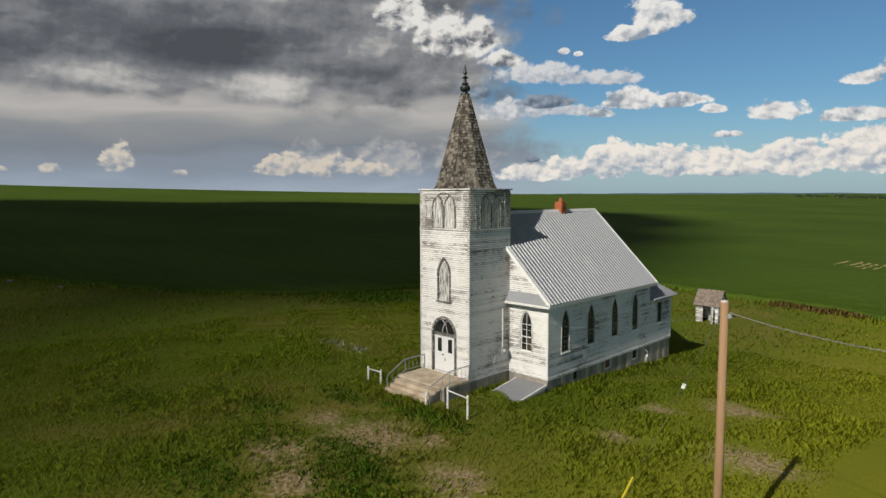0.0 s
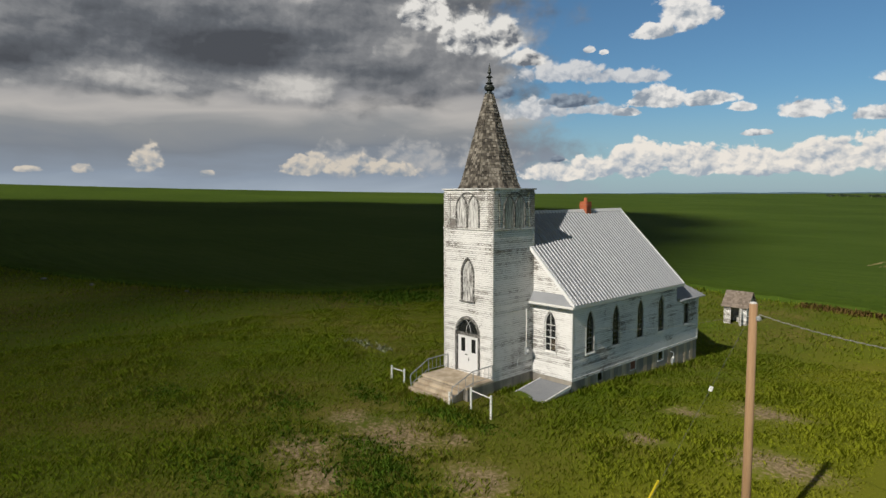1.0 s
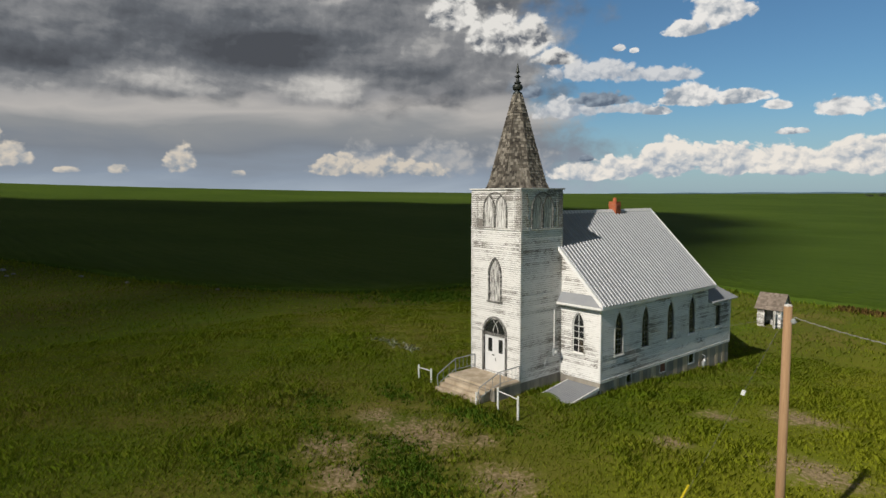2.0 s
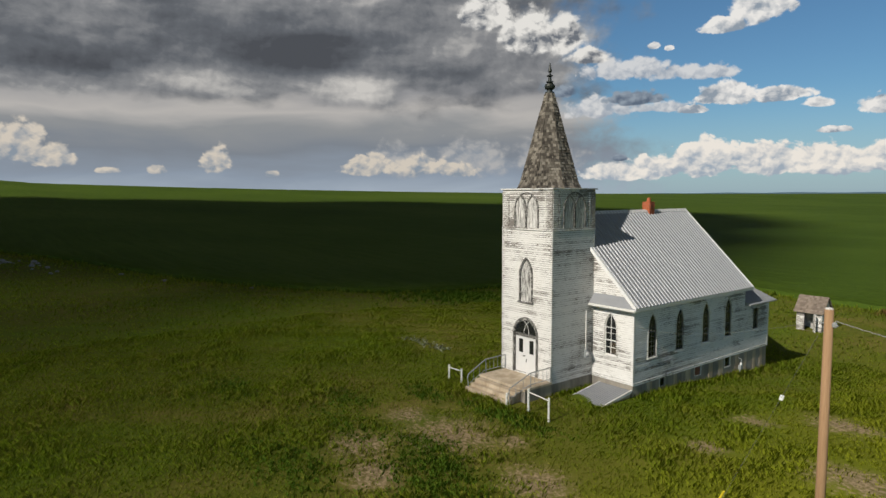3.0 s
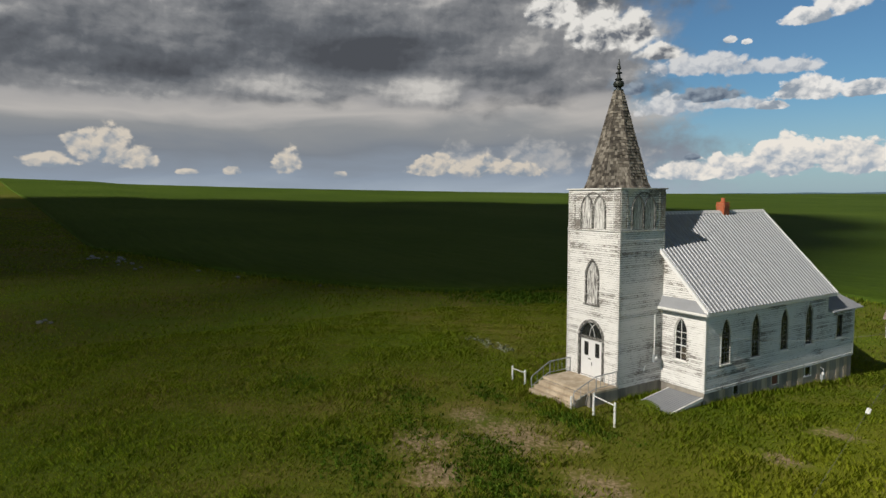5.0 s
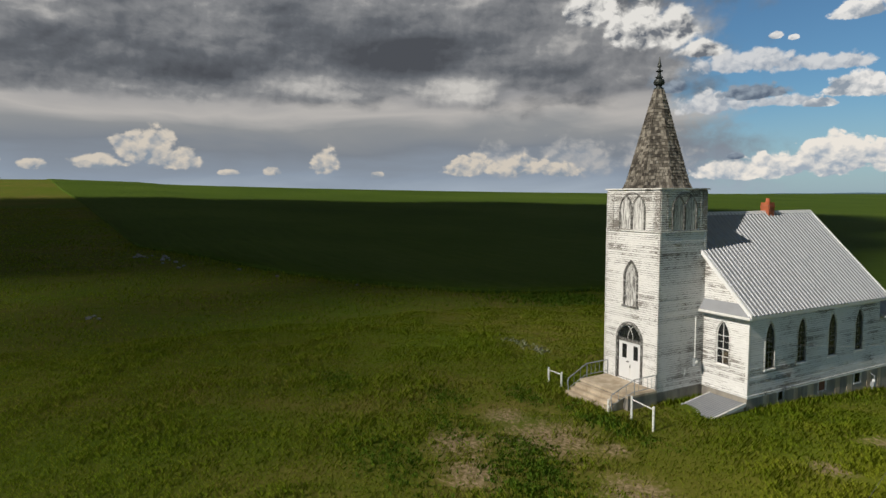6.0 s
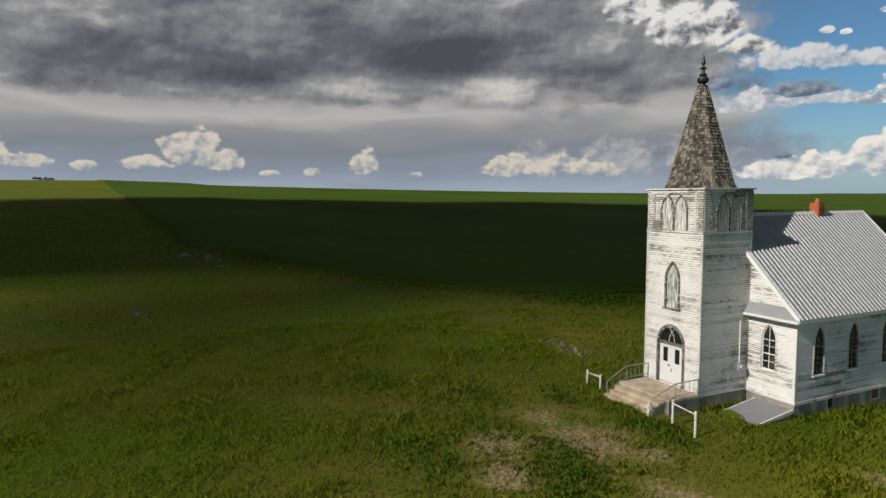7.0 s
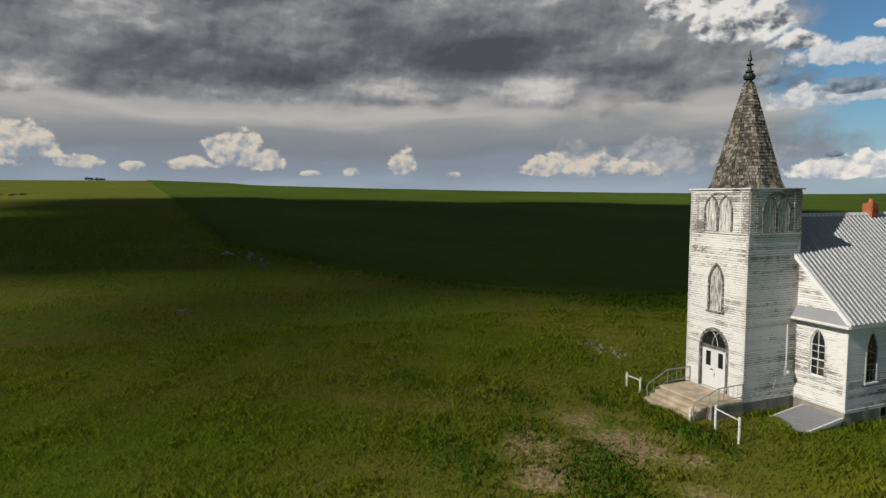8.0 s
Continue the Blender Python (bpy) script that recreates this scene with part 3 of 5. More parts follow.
front = Face((-TW, 0, 0), (1, 0, 0), (0, -1, 0))
tower_east = Face((0, 0, 0), (0, 1, 0), (1, 0, 0))
tower_north = Face((0, TD, 0), (-1, 0, 0), (0, 1, 0))
tower_west = Face((-TW, TD, 0), (0, -1, 0), (-1, 0, 0))
DOOR = (1.82, 0.17, 0.80, 2.30, 3.12)
LANCET = (1.83, 4.12, 0.40, 5.55, 6.38)
for name, face, length, ops, seed in (("front_wall", front, TW, [DOOR, LANCET], 1), ("side_wall", tower_east, TD, [], 2), ("rear_wall", tower_north, TW, [], 3), ("side_wall", tower_west, TD, [], 4)):
    b = Build()
    clad(b, face, lambda z: 0.0, lambda z: length, 0.0, MID, ops, seed)
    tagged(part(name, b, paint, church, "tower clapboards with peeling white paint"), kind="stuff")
    # plainer boarded belfry storey with paired blind arches
    b = Build()
    mid = length / 2
    clad(b, face, lambda z: 0.0, lambda z: length, MID + 0.02, TOP, [], seed + 20)
    belfry = tagged(part("belfry_wall", b, paint_worn, church, "badly peeled belfry boards"), kind="stuff")
    b = Build()
    face.box(b, -0.03, length + 0.03, 0.0, 0.07, MID - 0.06, MID + 0.05)
    face.box(b, 0.0, 0.34, 0.0, 0.045, MID + 0.06, TOP - 0.1)
    face.box(b, length - 0.34, length, 0.0, 0.045, MID + 0.06, TOP - 0.1)
    face.box(b, 0.42, 0.52, 0.0, 0.05, MID + 0.06, TOP - 0.14)
    face.box(b, length - 0.52, length - 0.42, 0.0, 0.05, MID + 0.06, TOP - 0.14)
    part("belfry_trim", b, paint_worn, belfry)
    for s in (-1, 1):
        arch = (mid + s * 0.44, MID + 0.07, 0.37, MID + 1.05, MID + 1.72)
        b = Build()
        sheet(b, face, arch, 0.0, 0.035)
        blind = part("blind_arch", b, grey_wood, church, "weathered grey boarded arch")
        b = Build()
        casing(b, face, arch, 0.075, 0.0, 0.07)
        part("arch_moulding", b, dark_trim, blind)
    b = Build()
    big = (mid, MID + 0.07, 0.83, MID + 1.0, MID + 1.88)
    casing(b, face, big, 0.06, 0.0, 0.055)
    part("hood_moulding", b, dark_trim, belfry)

# corner boards of the tower
for cx, cy, sx, sy in ((0, 0, 1, -1), (-TW, 0, -1, -1), (0, TD, 1, 1), (-TW, TD, -1, 1)):
    b = Build()
    o = 0.032
    b.box(min(cx + sx * o, cx - sx * 0.11), max(cx + sx * o, cx - sx * 0.11), min(cy + sy * o, cy), max(cy + sy * o, cy), 0.0, MID - 0.06)
    b.box(min(cx + sx * o, cx), max(cx + sx * o, cx), min(cy - sy * 0.003, cy - sy * 0.11), max(cy - sy * 0.003, cy - sy * 0.11), 0.0, MID - 0.06)
    part("corner_board", b, paint, church)

# boarded lancet over the door
b = Build()
sheet(b, front, LANCET, -0.05, -0.02)
for u in (-0.2, 0.0, 0.2):
    front.box(b, 1.83 + u - 0.012, 1.83 + u + 0.012, -0.025, 0.0, 4.14, 5.9)
lancet = part("boarded_window", b, grey_wood, church, "pointed window closed with weathered grey boards")
b = Build()
casing(b, front, LANCET, 0.11, -0.02, 0.06)
part("window_casing", b, dark_trim, lancet)
b = Build()
front.box(b, 1.26, 2.40, 0.0, 0.10, 4.04, 4.12)
part("window_sill", b, dark_trim, lancet)

# double door under a round fanlight
door_frame = Build()
casing(door_frame, front, DOOR, 0.13, -0.04, 0.07)
front.box(door_frame, 1.02, 2.62, -0.12, 0.03, 2.20, 2.34)
entrance = part("entrance", door_frame, dark_trim, church, "round-arched door surround with flaking dark trim")
for s in (-1, 1):
    b = Build()
    u0, u1 = (1.04, 1.815) if s < 0 else (1.825, 2.60)
    uc = (u0 + u1) / 2
    z0, z1 = 0.19, 2.19
    front.box(b, u0, uc - 0.16, -0.08, -0.035, z0, z1)
    front.box(b, uc + 0.16, u1, -0.08, -0.035, z0, z1)
    front.box(b, uc - 0.16, uc + 0.16, -0.08, -0.035, z0, 1.28)
    front.box(b, uc - 0.16, uc + 0.16, -0.08, -0.035, 2.03, z1)
    leaf = part("door", b, door_white, entrance, "plain white door leaf")
    b = Build()
    front.box(b, uc - 0.16, uc + 0.16, -0.065, -0.055, 1.28, 2.03)
    pane = part("door_pane", b, glass, entrance, "dark glass pane in the door")
    pane.visible_shadow = False
b = Build()
front.box(b, 1.60, 1.76, -0.035, 0.0, 1.10, 1.15)
part("door_latch", b, black_iron, entrance, "dark door latch")
b = Build()
front.box(b, 1.835, 1.865, -0.035, -0.01, 0.80, 0.98)
part("door_handle", b, black_iron, entrance, "dark door handle")
b = Build()
FAN = (1.82, 2.34, 0.80, 2.35, 3.12)
sheet(b, front, FAN, -0.075, -0.065)
pane = part("fanlight_pane", b, glass, entrance)
pane.visible_shadow = False
b = Build()
for s in (-1, 1):
    arc = [(1.82 + s * (-0.62 + 0.80 * math.cos(radians(q))), 2.36 + 0.80 * math.sin(radians(q))) for q in range(0, 66, 5)]
    b.tube([front.at(u, -0.045, z) for u, z in arc], 0.016, 5)
part("fanlight_bars", b, paint_clean, entrance)

# deck and spire
b = Build()
b.box(-TW - 0.10, 0.10, -0.10, TD + 0.10, TOP, TOP + 0.07)
part("belfry_cornice", b, paint_worn, church)
SX, SY = -TW / 2, TD / 2
SPIRE = [(1.84, TOP + 0.07), (1.70, TOP + 0.30), (1.56, TOP + 0.72), (0.24, 15.30)]


def spire_r(z):
    for (r0, z0), (r1, z1) in zip(SPIRE, SPIRE[1:]):
        if z <= z1:
            return r0 + (r1 - r0) * (z - z0) / (z1 - z0)
    return SPIRE[-1][0]


b = Build()
b.lathe([(r * 0.965, z) for r, z in SPIRE], SX, SY, 8, math.pi / 8)
spire = part("spire", b, shingle_wood, church, "eight-sided spire of weathered brown wooden shingles")
b = Build()
rnd = random.Random(8)
z, row = SPIRE[0][1], 0
while z < 15.24:
    zt = min(z + 0.155, 15.30)
    r0, r1 = spire_r(z), spire_r(zt)
    for s in range(8):
        a0, a1 = (math.pi / 8 + s * math.pi / 4), (math.pi / 8 + (s + 1) * math.pi / 4)
        p0, p1 = Vector((math.cos(a0), math.sin(a0), 0)), Vector((math.cos(a1), math.sin(a1), 0))
        out = (p0 + p1).normalized()
        count = max(2, int(r0 * 0.765 / 0.125))
        cuts = [0.0] + sorted((i + rnd.uniform(-0.3, 0.3) + 0.25 * (row % 2)) / count for i in range(1, count)) + [1.0]
        for c0, c1 in zip(cuts, cuts[1:]):
            if c1 - c0 < 0.02 or rnd.random() < 0.025:
                continue
            t, drop = rnd.uniform(0.018, 0.045), rnd.uniform(-0.02, 0.02)
            lo = [SX, SY, 0]
            base = Vector((SX, SY, 0))
            e0, e1 = c0 + 0.012, c1 - 0.012
            bl, br = base + r0 * p0.lerp(p1, e0), base + r0 * p0.lerp(p1, e1)
            tl, tr = base + r1 * p0.lerp(p1, e0), base + r1 * p0.lerp(p1, e1)
            zb = z + drop
            b.hexa([bl.to_3d() + Vector((0, 0, zb)) - out * 0.07, br + Vector((0, 0, zb)) - out * 0.07, br + Vector((0, 0, zb)) + out * t, bl + Vector((0, 0, zb)) + out * t,
                    tl + Vector((0, 0, zt)) - out * 0.07, tr + Vector((0, 0, zt)) - out * 0.07, tr + Vector((0, 0, zt)) + out * 0.004, tl + Vector((0, 0, zt)) + out * 0.004])
    z, row = zt, row + 1
tagged(part("shingles", b, shingle_wood, spire), kind="stuff")
b = Build()
b.lathe([(0.26, 15.26), (0.25, 15.32), (0.15, 15.36), (0.14, 15.44), (0.26, 15.50), (0.29, 15.62), (0.24, 15.74), (0.12, 15.80), (0.20, 15.84), (0.20, 15.88), (0.10, 15.93), (0.075, 16.12), (0.17, 16.17), (0.17, 16.20), (0.06, 16.26), (0.045, 16.34), (0.11, 16.42), (0.075, 16.55), (0.008, 16.92)], SX, SY, 14)
part("finial", b, black_iron, church, "black metal ball and spike finial", smooth=False)

# ---- nave ----
nave_front = Face((NX0, NY0, 0), (1, 0, 0), (0, -1, 0))
nave_east = Face((NX1, NY0, 0), (0, 1, 0), (1, 0, 0))
nave_back = Face((NX1, NY1, 0), (-1, 0, 0), (0, 1, 0))
nave_west = Face((NX0, EY, 0), (0, -1, 0), (-1, 0, 0))
ext_back = Face((NX1, EY, 0), (-1, 0, 0), (0, 1, 0))
NW = NX1 - NX0
EAST_WINDOWS = [(y - NY0, 1.2, 0.36, 2.72, 3.58) for y in (4.95, 7.55, 10.25, 12.78)]
SMALL = (16.18 - NY0, 1.22, 0.30, 2.58, 2.58)
FRONT_WINDOWS = [(x - NX0, 1.28, 0.38, 2.75, 3.55) for x in (1.19, -4.85)]


def gable(z, side):
    """Half width of the gable under the roof at a height."""
    return min(NW / 2, (RIDGE_Z - 0.12 - z) / SLOPE)


for name, face, l, r, z1, ops, seed in (
        ("front_wall", nave_front, lambda z: NW / 2 - gable(z, 0), lambda z: NW / 2 + gable(z, 1), RIDGE_Z - 0.25, FRONT_WINDOWS, 31),
        ("east_wall", nave_east, lambda z: 0.0, lambda z: NY1 - NY0 if z > 2.92 else EY - NY0, EAVE_Z + 0.22, EAST_WINDOWS + [SMALL], 32),
        ("west_wall", nave_west, lambda z: EY - NY1 if z > 2.92 else 0.0, lambda z: EY - NY0, EAVE_Z + 0.22, [], 33),
        ("back_wall", nave_back, lambda z: NW / 2 - gable(z, 0), lambda z: NW / 2 + gable(z, 1), RIDGE_Z - 0.25, [], 34),
        ("extension_wall", ext_back, lambda z: 0.0, lambda z: NW, 2.95, [], 35)):
    b = Build()
    clad(b, face, l, r, 0.0, z1, ops, seed)
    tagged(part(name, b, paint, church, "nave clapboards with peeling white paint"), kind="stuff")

for cx, cy, sx, sy, zt in ((NX1, NY0, 1, -1, 3.86), (NX0, NY0, -1, -1, 3.86), (NX1, EY, 1, 1, 2.9), (NX0, EY, -1, 1, 2.9)):
    b = Build()
    o = 0.034
    b.box(min(cx + sx * o, cx - sx * 0.11), max(cx + sx * o, cx - sx * 0.11), min(cy + sy * o, cy), max(cy + sy * o, cy), 0.0, zt)
    b.box(min(cx + sx * o, cx), max(cx + sx * o, cx), min(cy - sy * 0.003, cy - sy * 0.11), max(cy - sy * 0.003, cy - sy * 0.11), 0.0, zt)
    part("corner_board", b, paint_clean, church)
# water table
b = Build()
nave_east.box(b, 0.0, EY - NY0, 0.0, 0.05, -0.10, 0.04)
part("water_table", b, paint, church, "white sill board above the foundation")
b = Build()
nave_front.box(b, 0.0, NW + 0.075, 0.0, 0.05, -0.06, 0.06)
part("water_table", b, paint, church)


def arched_window(face, op, rows, muntin_mat, label):
    uc, z0, hw, zs, za = op
    b = Build()
    inner = [face.at(u, -0.07, z) for u, z in outline(op, -0.05)]
    outer = [face.at(u, -0.07, z) for u, z in outline(op)]
    b.ring(inner, outer, face.n * 0.05, closed=False)
    face.box(b, uc - hw, uc + hw, -0.07, -0.02, z0, z0 + 0.06)
    face.box(b, uc - 0.014, uc + 0.014, -0.065, -0.03, z0 + 0.06, za - 0.12)
    for i in range(1, rows):
        zz = z0 + (zs - z0 + 0.06) * i / rows + 0.03
        t = 0.026 if i == rows // 2 else 0.013
        face.box(b, uc - hw + 0.04, uc + hw - 0.04, -0.064, -0.031, zz - t, zz + t)
    if za > zs + 0.1:
        face.box(b, uc - hw + 0.04, uc + hw - 0.04, -0.064, -0.031, zs, zs + 0.03)
    w = part("window", b, muntin_mat, church, label)
    b = Build()
    casing(b, face, op, 0.07, -0.01, 0.045)
    part("window_casing", b, paint, w)
    b = Build()
    face.box(b, uc - hw - 0.10, uc + hw + 0.10, -0.05, 0.09, z0 - 0.07, z0)
    part("window_sill", b, paint_clean, w)
    b = Build()
    sheet(b, face, op, -0.052, -0.046, 0.03)
    g = part("pane", b, glass, w)
    g.visible_shadow = False
    return w


for op in EAST_WINDOWS:
    arched_window(nave_east, op, 6, dark_trim, "tall pointed window with small dark panes")
for op in FRONT_WINDOWS:
    arched_window(nave_front, op, 4, paint_clean, "pointed window with thin glazing bars")
arched_window(nave_east, SMALL, 2, sash_dark, "small plain sash window")
b = Build()
b.box(0.98, 1.44, NY0 + 0.25, NY0 + 0.30, 1.34, 1.78)
b.box(1.06, 1.30, NY0 + 0.26, NY0 + 0.31, 1.78, 1.92)
box_in = tagged(part("cardboard_box", b, cardboard, None), "brown cardboard propped behind the front window", "box")

# inside floor and plaster so that the rooms are closed
b = Build()
b.box(NX0 + 0.16, NX1 - 0.16, NY0 + 0.16, EY - 0.16, 0.02, 0.10)
part("inside_floor", b, inside_plaster, church)
b = Build()
b.box(NX0 + 0.16, NX1 - 0.16, NY0 + 0.16, NY1 - 0.16, 3.95, 4.0)
part("inside_ceiling", b, inside_plaster, church)
b = Build()
b.box(-TW + 0.16, -0.16, 0.16, TD - 0.16, 0.02, 0.10)
part("inside_floor", b, inside_plaster, church)
b = Build()
b.box(-TW + 0.16, -0.16, 0.16, TD - 0.16, 3.6, 3.66)
part("inside_floor", b, inside_plaster, church)


# ---- roofs ----
def ribbed(b, origin, along, up, length, run, pitch=0.305, lift=0.045, cut=None):
    """Ribbed steel sheet: along the eave, up the slope; cut gives the run at each place along."""
    o, a, u = Vector(origin), Vector(along).normalized(), Vector(up).normalized()
    nrm = a.cross(u).normalized()
    if nrm.z < 0:
        nrm = -nrm
    cols = []
    s = 0.0
    while s < length:
        for ds, h in ((0.0, 0.0), (pitch * 0.60, 0.0), (pitch * 0.72, lift), (pitch * 0.88, lift)):
            if s + ds <= length:
                cols.append((s + ds, h))
        s += pitch
    cols.append((length, 0.0))
    pts, faces = [], []
    for s, h in cols:
        r0, r1 = (0.0, run) if cut is None else cut(s)
        for t in (r0, r1):
            pts += [o + a * s + u * t + nrm * h, o + a * s + u * t + nrm * (h - 0.012)]
    for i in range(len(cols) - 1):
        p, q = 4 * i, 4 * i + 4
        faces += [(p, q, q + 2, p + 2), (p + 1, p + 3, q + 3, q + 1), (p, p + 1, q + 1, q), (p + 2, q + 2, q + 3, p + 3)]
    faces += [(0, 2, 3, 1), (len(pts) - 4, len(pts) - 3, len(pts) - 1, len(pts) - 2)]
    b.face_set(pts, faces)


R0, R1 = NY0 - 0.34, NY1 + 0.32
half = NX1 + EAVE_OUT - RIDGE_X
run = math.hypot(half, RIDGE_Z - EAVE_Z)
for s in (1, -1):
    b = Build()
    # the sheet stops against the tower in front
    ribbed(b, (RIDGE_X + s * half, R0, EAVE_Z + 0.03), (0, 1, 0), (-s * half, 0, RIDGE_Z - EAVE_Z), R1 - R0, run,
           cut=lambda d: (0.0, run if d > TD - R0 + 0.03 else run * (half - TW / 2 - 0.02) / half))
    slope = part("roof", b, roof_metal, church, "ribbed grey galvanised steel roof")
    for y0, y1 in ((R0 - 0.03, R0 + 0.10), (R1 - 0.10, R1 + 0.03)):
        b = Build()
        top_x = RIDGE_X if y0 > 5 else RIDGE_X + s * (TW / 2 + 0.02)
        x0 = RIDGE_X + s * half
        top_z = RIDGE_Z if y0 > 5 else EAVE_Z + SLOPE * (half - TW / 2 - 0.02)
        b.hexa([(x0, y0, EAVE_Z - 0.16), (x0, y1, EAVE_Z - 0.16), (x0, y1, EAVE_Z + 0.075), (x0, y0, EAVE_Z + 0.075),
                (top_x, y0, top_z - 0.16), (top_x, y1, top_z - 0.16), (top_x, y1, top_z + 0.075), (top_x, y0, top_z + 0.075)])
        part("rake_trim", b, trim_clean, slope, "white metal rake trim")
    b = Build()
    x0 = RIDGE_X + s * half
    b.box(min(x0, x0 - s * 0.03), max(x0, x0 - s * 0.03), R0 + 0.11, R1 - 0.11, EAVE_Z - 0.14, EAVE_Z + 0.02)
    wall_x = NX1 + 0.025 if s > 0 else NX0 - 0.025
    b.box(min(wall_x, x0 - s * 0.04), max(wall_x, x0 - s * 0.04), R0 + 0.11, R1 - 0.11, EAVE_Z - 0.14, EAVE_Z - 0.115)
    part("eave_trim", b, trim_metal, slope)
b = Build()
b.face_set([(RIDGE_X + dx, y, RIDGE_Z + dz) for y in (TD + 0.04, R1 + 0.04) for dx, dz in ((-0.16, -0.08), (0, 0.085), (0.16, -0.08), (0.16, -0.10), (0, 0.06), (-0.16, -0.10))],
           [(0, 1, 7, 6), (1, 2, 8, 7), (2, 3, 9, 8), (3, 4, 10, 9), (4, 5, 11, 10), (5, 0, 6, 11), (0, 5, 4, 1), (1, 4, 3, 2), (6, 7, 10, 11), (7, 8, 9, 10)])
part("ridge_cap", b, trim_metal, church)

# small pent roof across the gable foot on both sides of the tower
for x0, x1 in ((0.03, NX1 + EAVE_OUT - 0.02), (NX0 - EAVE_OUT + 0.02, -TW - 0.03)):
    b = Build()
    b.hexa([(x0, NY0 - 0.42, 3.93), (x1, NY0 - 0.42, 3.93), (x1, NY0 + 0.02, 3.93), (x0, NY0 + 0.02, 3.93), (x0, NY0 - 0.42, 3.985), (x1, NY0 - 0.42, 3.985), (x1 - 0.5 if x0 > -1 else x1, NY0 - 0.024, 4.52), (x0 if x0 > -1 else x0 + 0.5, NY0 - 0.024, 4.52)])
    pent = part("pent_roof", b, roof_metal, church, "narrow pent roof of pale metal")
    b = Build()
    b.box(x0, x1, NY0 - 0.45, NY0 - 0.422, 3.88, 4.0)
    part("fascia", b, paint_clean, pent)

# hipped roof of the lower rear room
EZ, HX, HY = 2.93, 0.36, EY + 0.38
PEAK_Z = 5.35
hip = Build()
x0, x1, ym = NX0 - HX, NX1 + HX, NY1 + 0.02
yt = NY1 + 0.55
corner = [(x1, ym, EZ), (x1, HY, EZ), (x0, HY, EZ), (x0, ym, EZ)]
peak = [(RIDGE_X + 1.3, ym, PEAK_Z), (RIDGE_X + 1.3, yt, PEAK_Z), (RIDGE_X - 1.3, yt, PEAK_Z), (RIDGE_X - 1.3, ym, PEAK_Z)]
hip.face_set(corner + peak + [(p[0], p[1], p[2] - 0.06) for p in corner], [(0, 1, 5, 4), (1, 2, 6, 5), (2, 3, 7, 6), (4, 5, 6, 7), (0, 8, 9, 1), (1, 9, 10, 2), (2, 10, 11, 3), (8, 11, 10, 9), (0, 4, 7, 3, 11, 8)])
rear_roof = part("rear_roof", hip, roof_metal, church, "hipped metal roof of the lower rear room")
b = Build()
m = 14
for i in range(m):
    t = (i + 0.5) / m
    y = ym + 0.05 + (HY - ym - 0.1) * t
    run_t = 1.0 if y < yt else (HY - y) / (HY - yt)
    b.tube([(x1, y, EZ + 0.012), (x1 + (peak[0][0] - x1) * run_t, y, EZ + 0.012 + (PEAK_Z - EZ) * run_t)], 0.018, 4)
part("roof_ribs", b, roof_metal, rear_roof)

# chimney
chimney = Build()
CX, CY = -1.83, 10.9
chimney.box(CX - 0.24, CX + 0.24, CY - 0.24, CY + 0.24, 8.3, 9.36)
chim = part("chimney", chimney, mortar, church, "short orange-red brick chimney")
for row in range(9):
    z0 = 8.55 + row * 0.092
    grow = 0.055 if row == 6 else (0.025 if row == 5 else 0.012)
    b = Build()
    for s in (-1, 1):
        for c in ((-0.25, -0.01), (0.01, 0.25)) if row % 2 else ((-0.25, -0.13), (-0.11, 0.11), (0.13, 0.25)):
            b.box(CX + c[0], CX + c[1], CY + s * (0.24 + grow) - 0.02, CY + s * (0.24 + grow) + 0.02, z0, z0 + 0.08)
            b.box(CX + s * (0.24 + grow) - 0.02, CX + s * (0.24 + grow) + 0.02, CY + c[0], CY + c[1], z0, z0 + 0.08)
    part("brick_course", b, brick_red, chim)
b = Build()
b.lathe([(0.12, 9.36), (0.13, 9.42), (0.10, 9.62), (0.085, 9.62)], CX, CY, 12)
part("chimney_pot", b, brick_red, chim, smooth=False)


# ---- foundation ----
CELLAR_WINDOWS = [(5.73, 6.30, -0.62, -0.14, "open"), (9.20, 9.96, -0.70, -0.10, "board"), (12.55, 13.30, -0.75, -0.10, "open")]
b = Build()
y = NY0 + 0.03
for w0, w1, zb, zt, kind in CELLAR_WINDOWS:
    b.box(NX1 - 0.25, NX1 - 0.02, y, w0, -2.6, -0.10)
    b.box(NX1 - 0.25, NX1 - 0.02, w0, w1, -2.6, zb)
    y = w1
b.box(NX1 - 0.25, NX1 - 0.02, y, EY - 0.03, -2.6, -0.10)
b.box(NX0 + 0.02, NX1 - 0.26, NY0 + 0.03, NY0 + 0.25, -2.6, -0.06)
b.box(NX0 + 0.02, NX0 + 0.25, NY0 + 0.26, EY - 0.03, -2.6, 0.0)
b.box(NX0 + 0.26, NX1 - 0.26, EY - 0.25, EY - 0.03, -2.6, 0.0)
b.box(-TW + 0.03, -0.03, 0.03, NY0 + 0.02, -2.6, -0.002)
foundation = part("foundation", b, concrete, church, "stained grey concrete foundation")
for y in (4.6, 7.1, 8.3, 10.8, 11.9, 13.9, 15.0, 16.1, 17.0):
    b = Build()
    b.box(NX1 - 0.03, NX1 - 0.008, y, y + 0.42 + 0.1 * math.sin(y * 7), -2.0, -0.11)
    part("patch", b, concrete_tan, foundation)
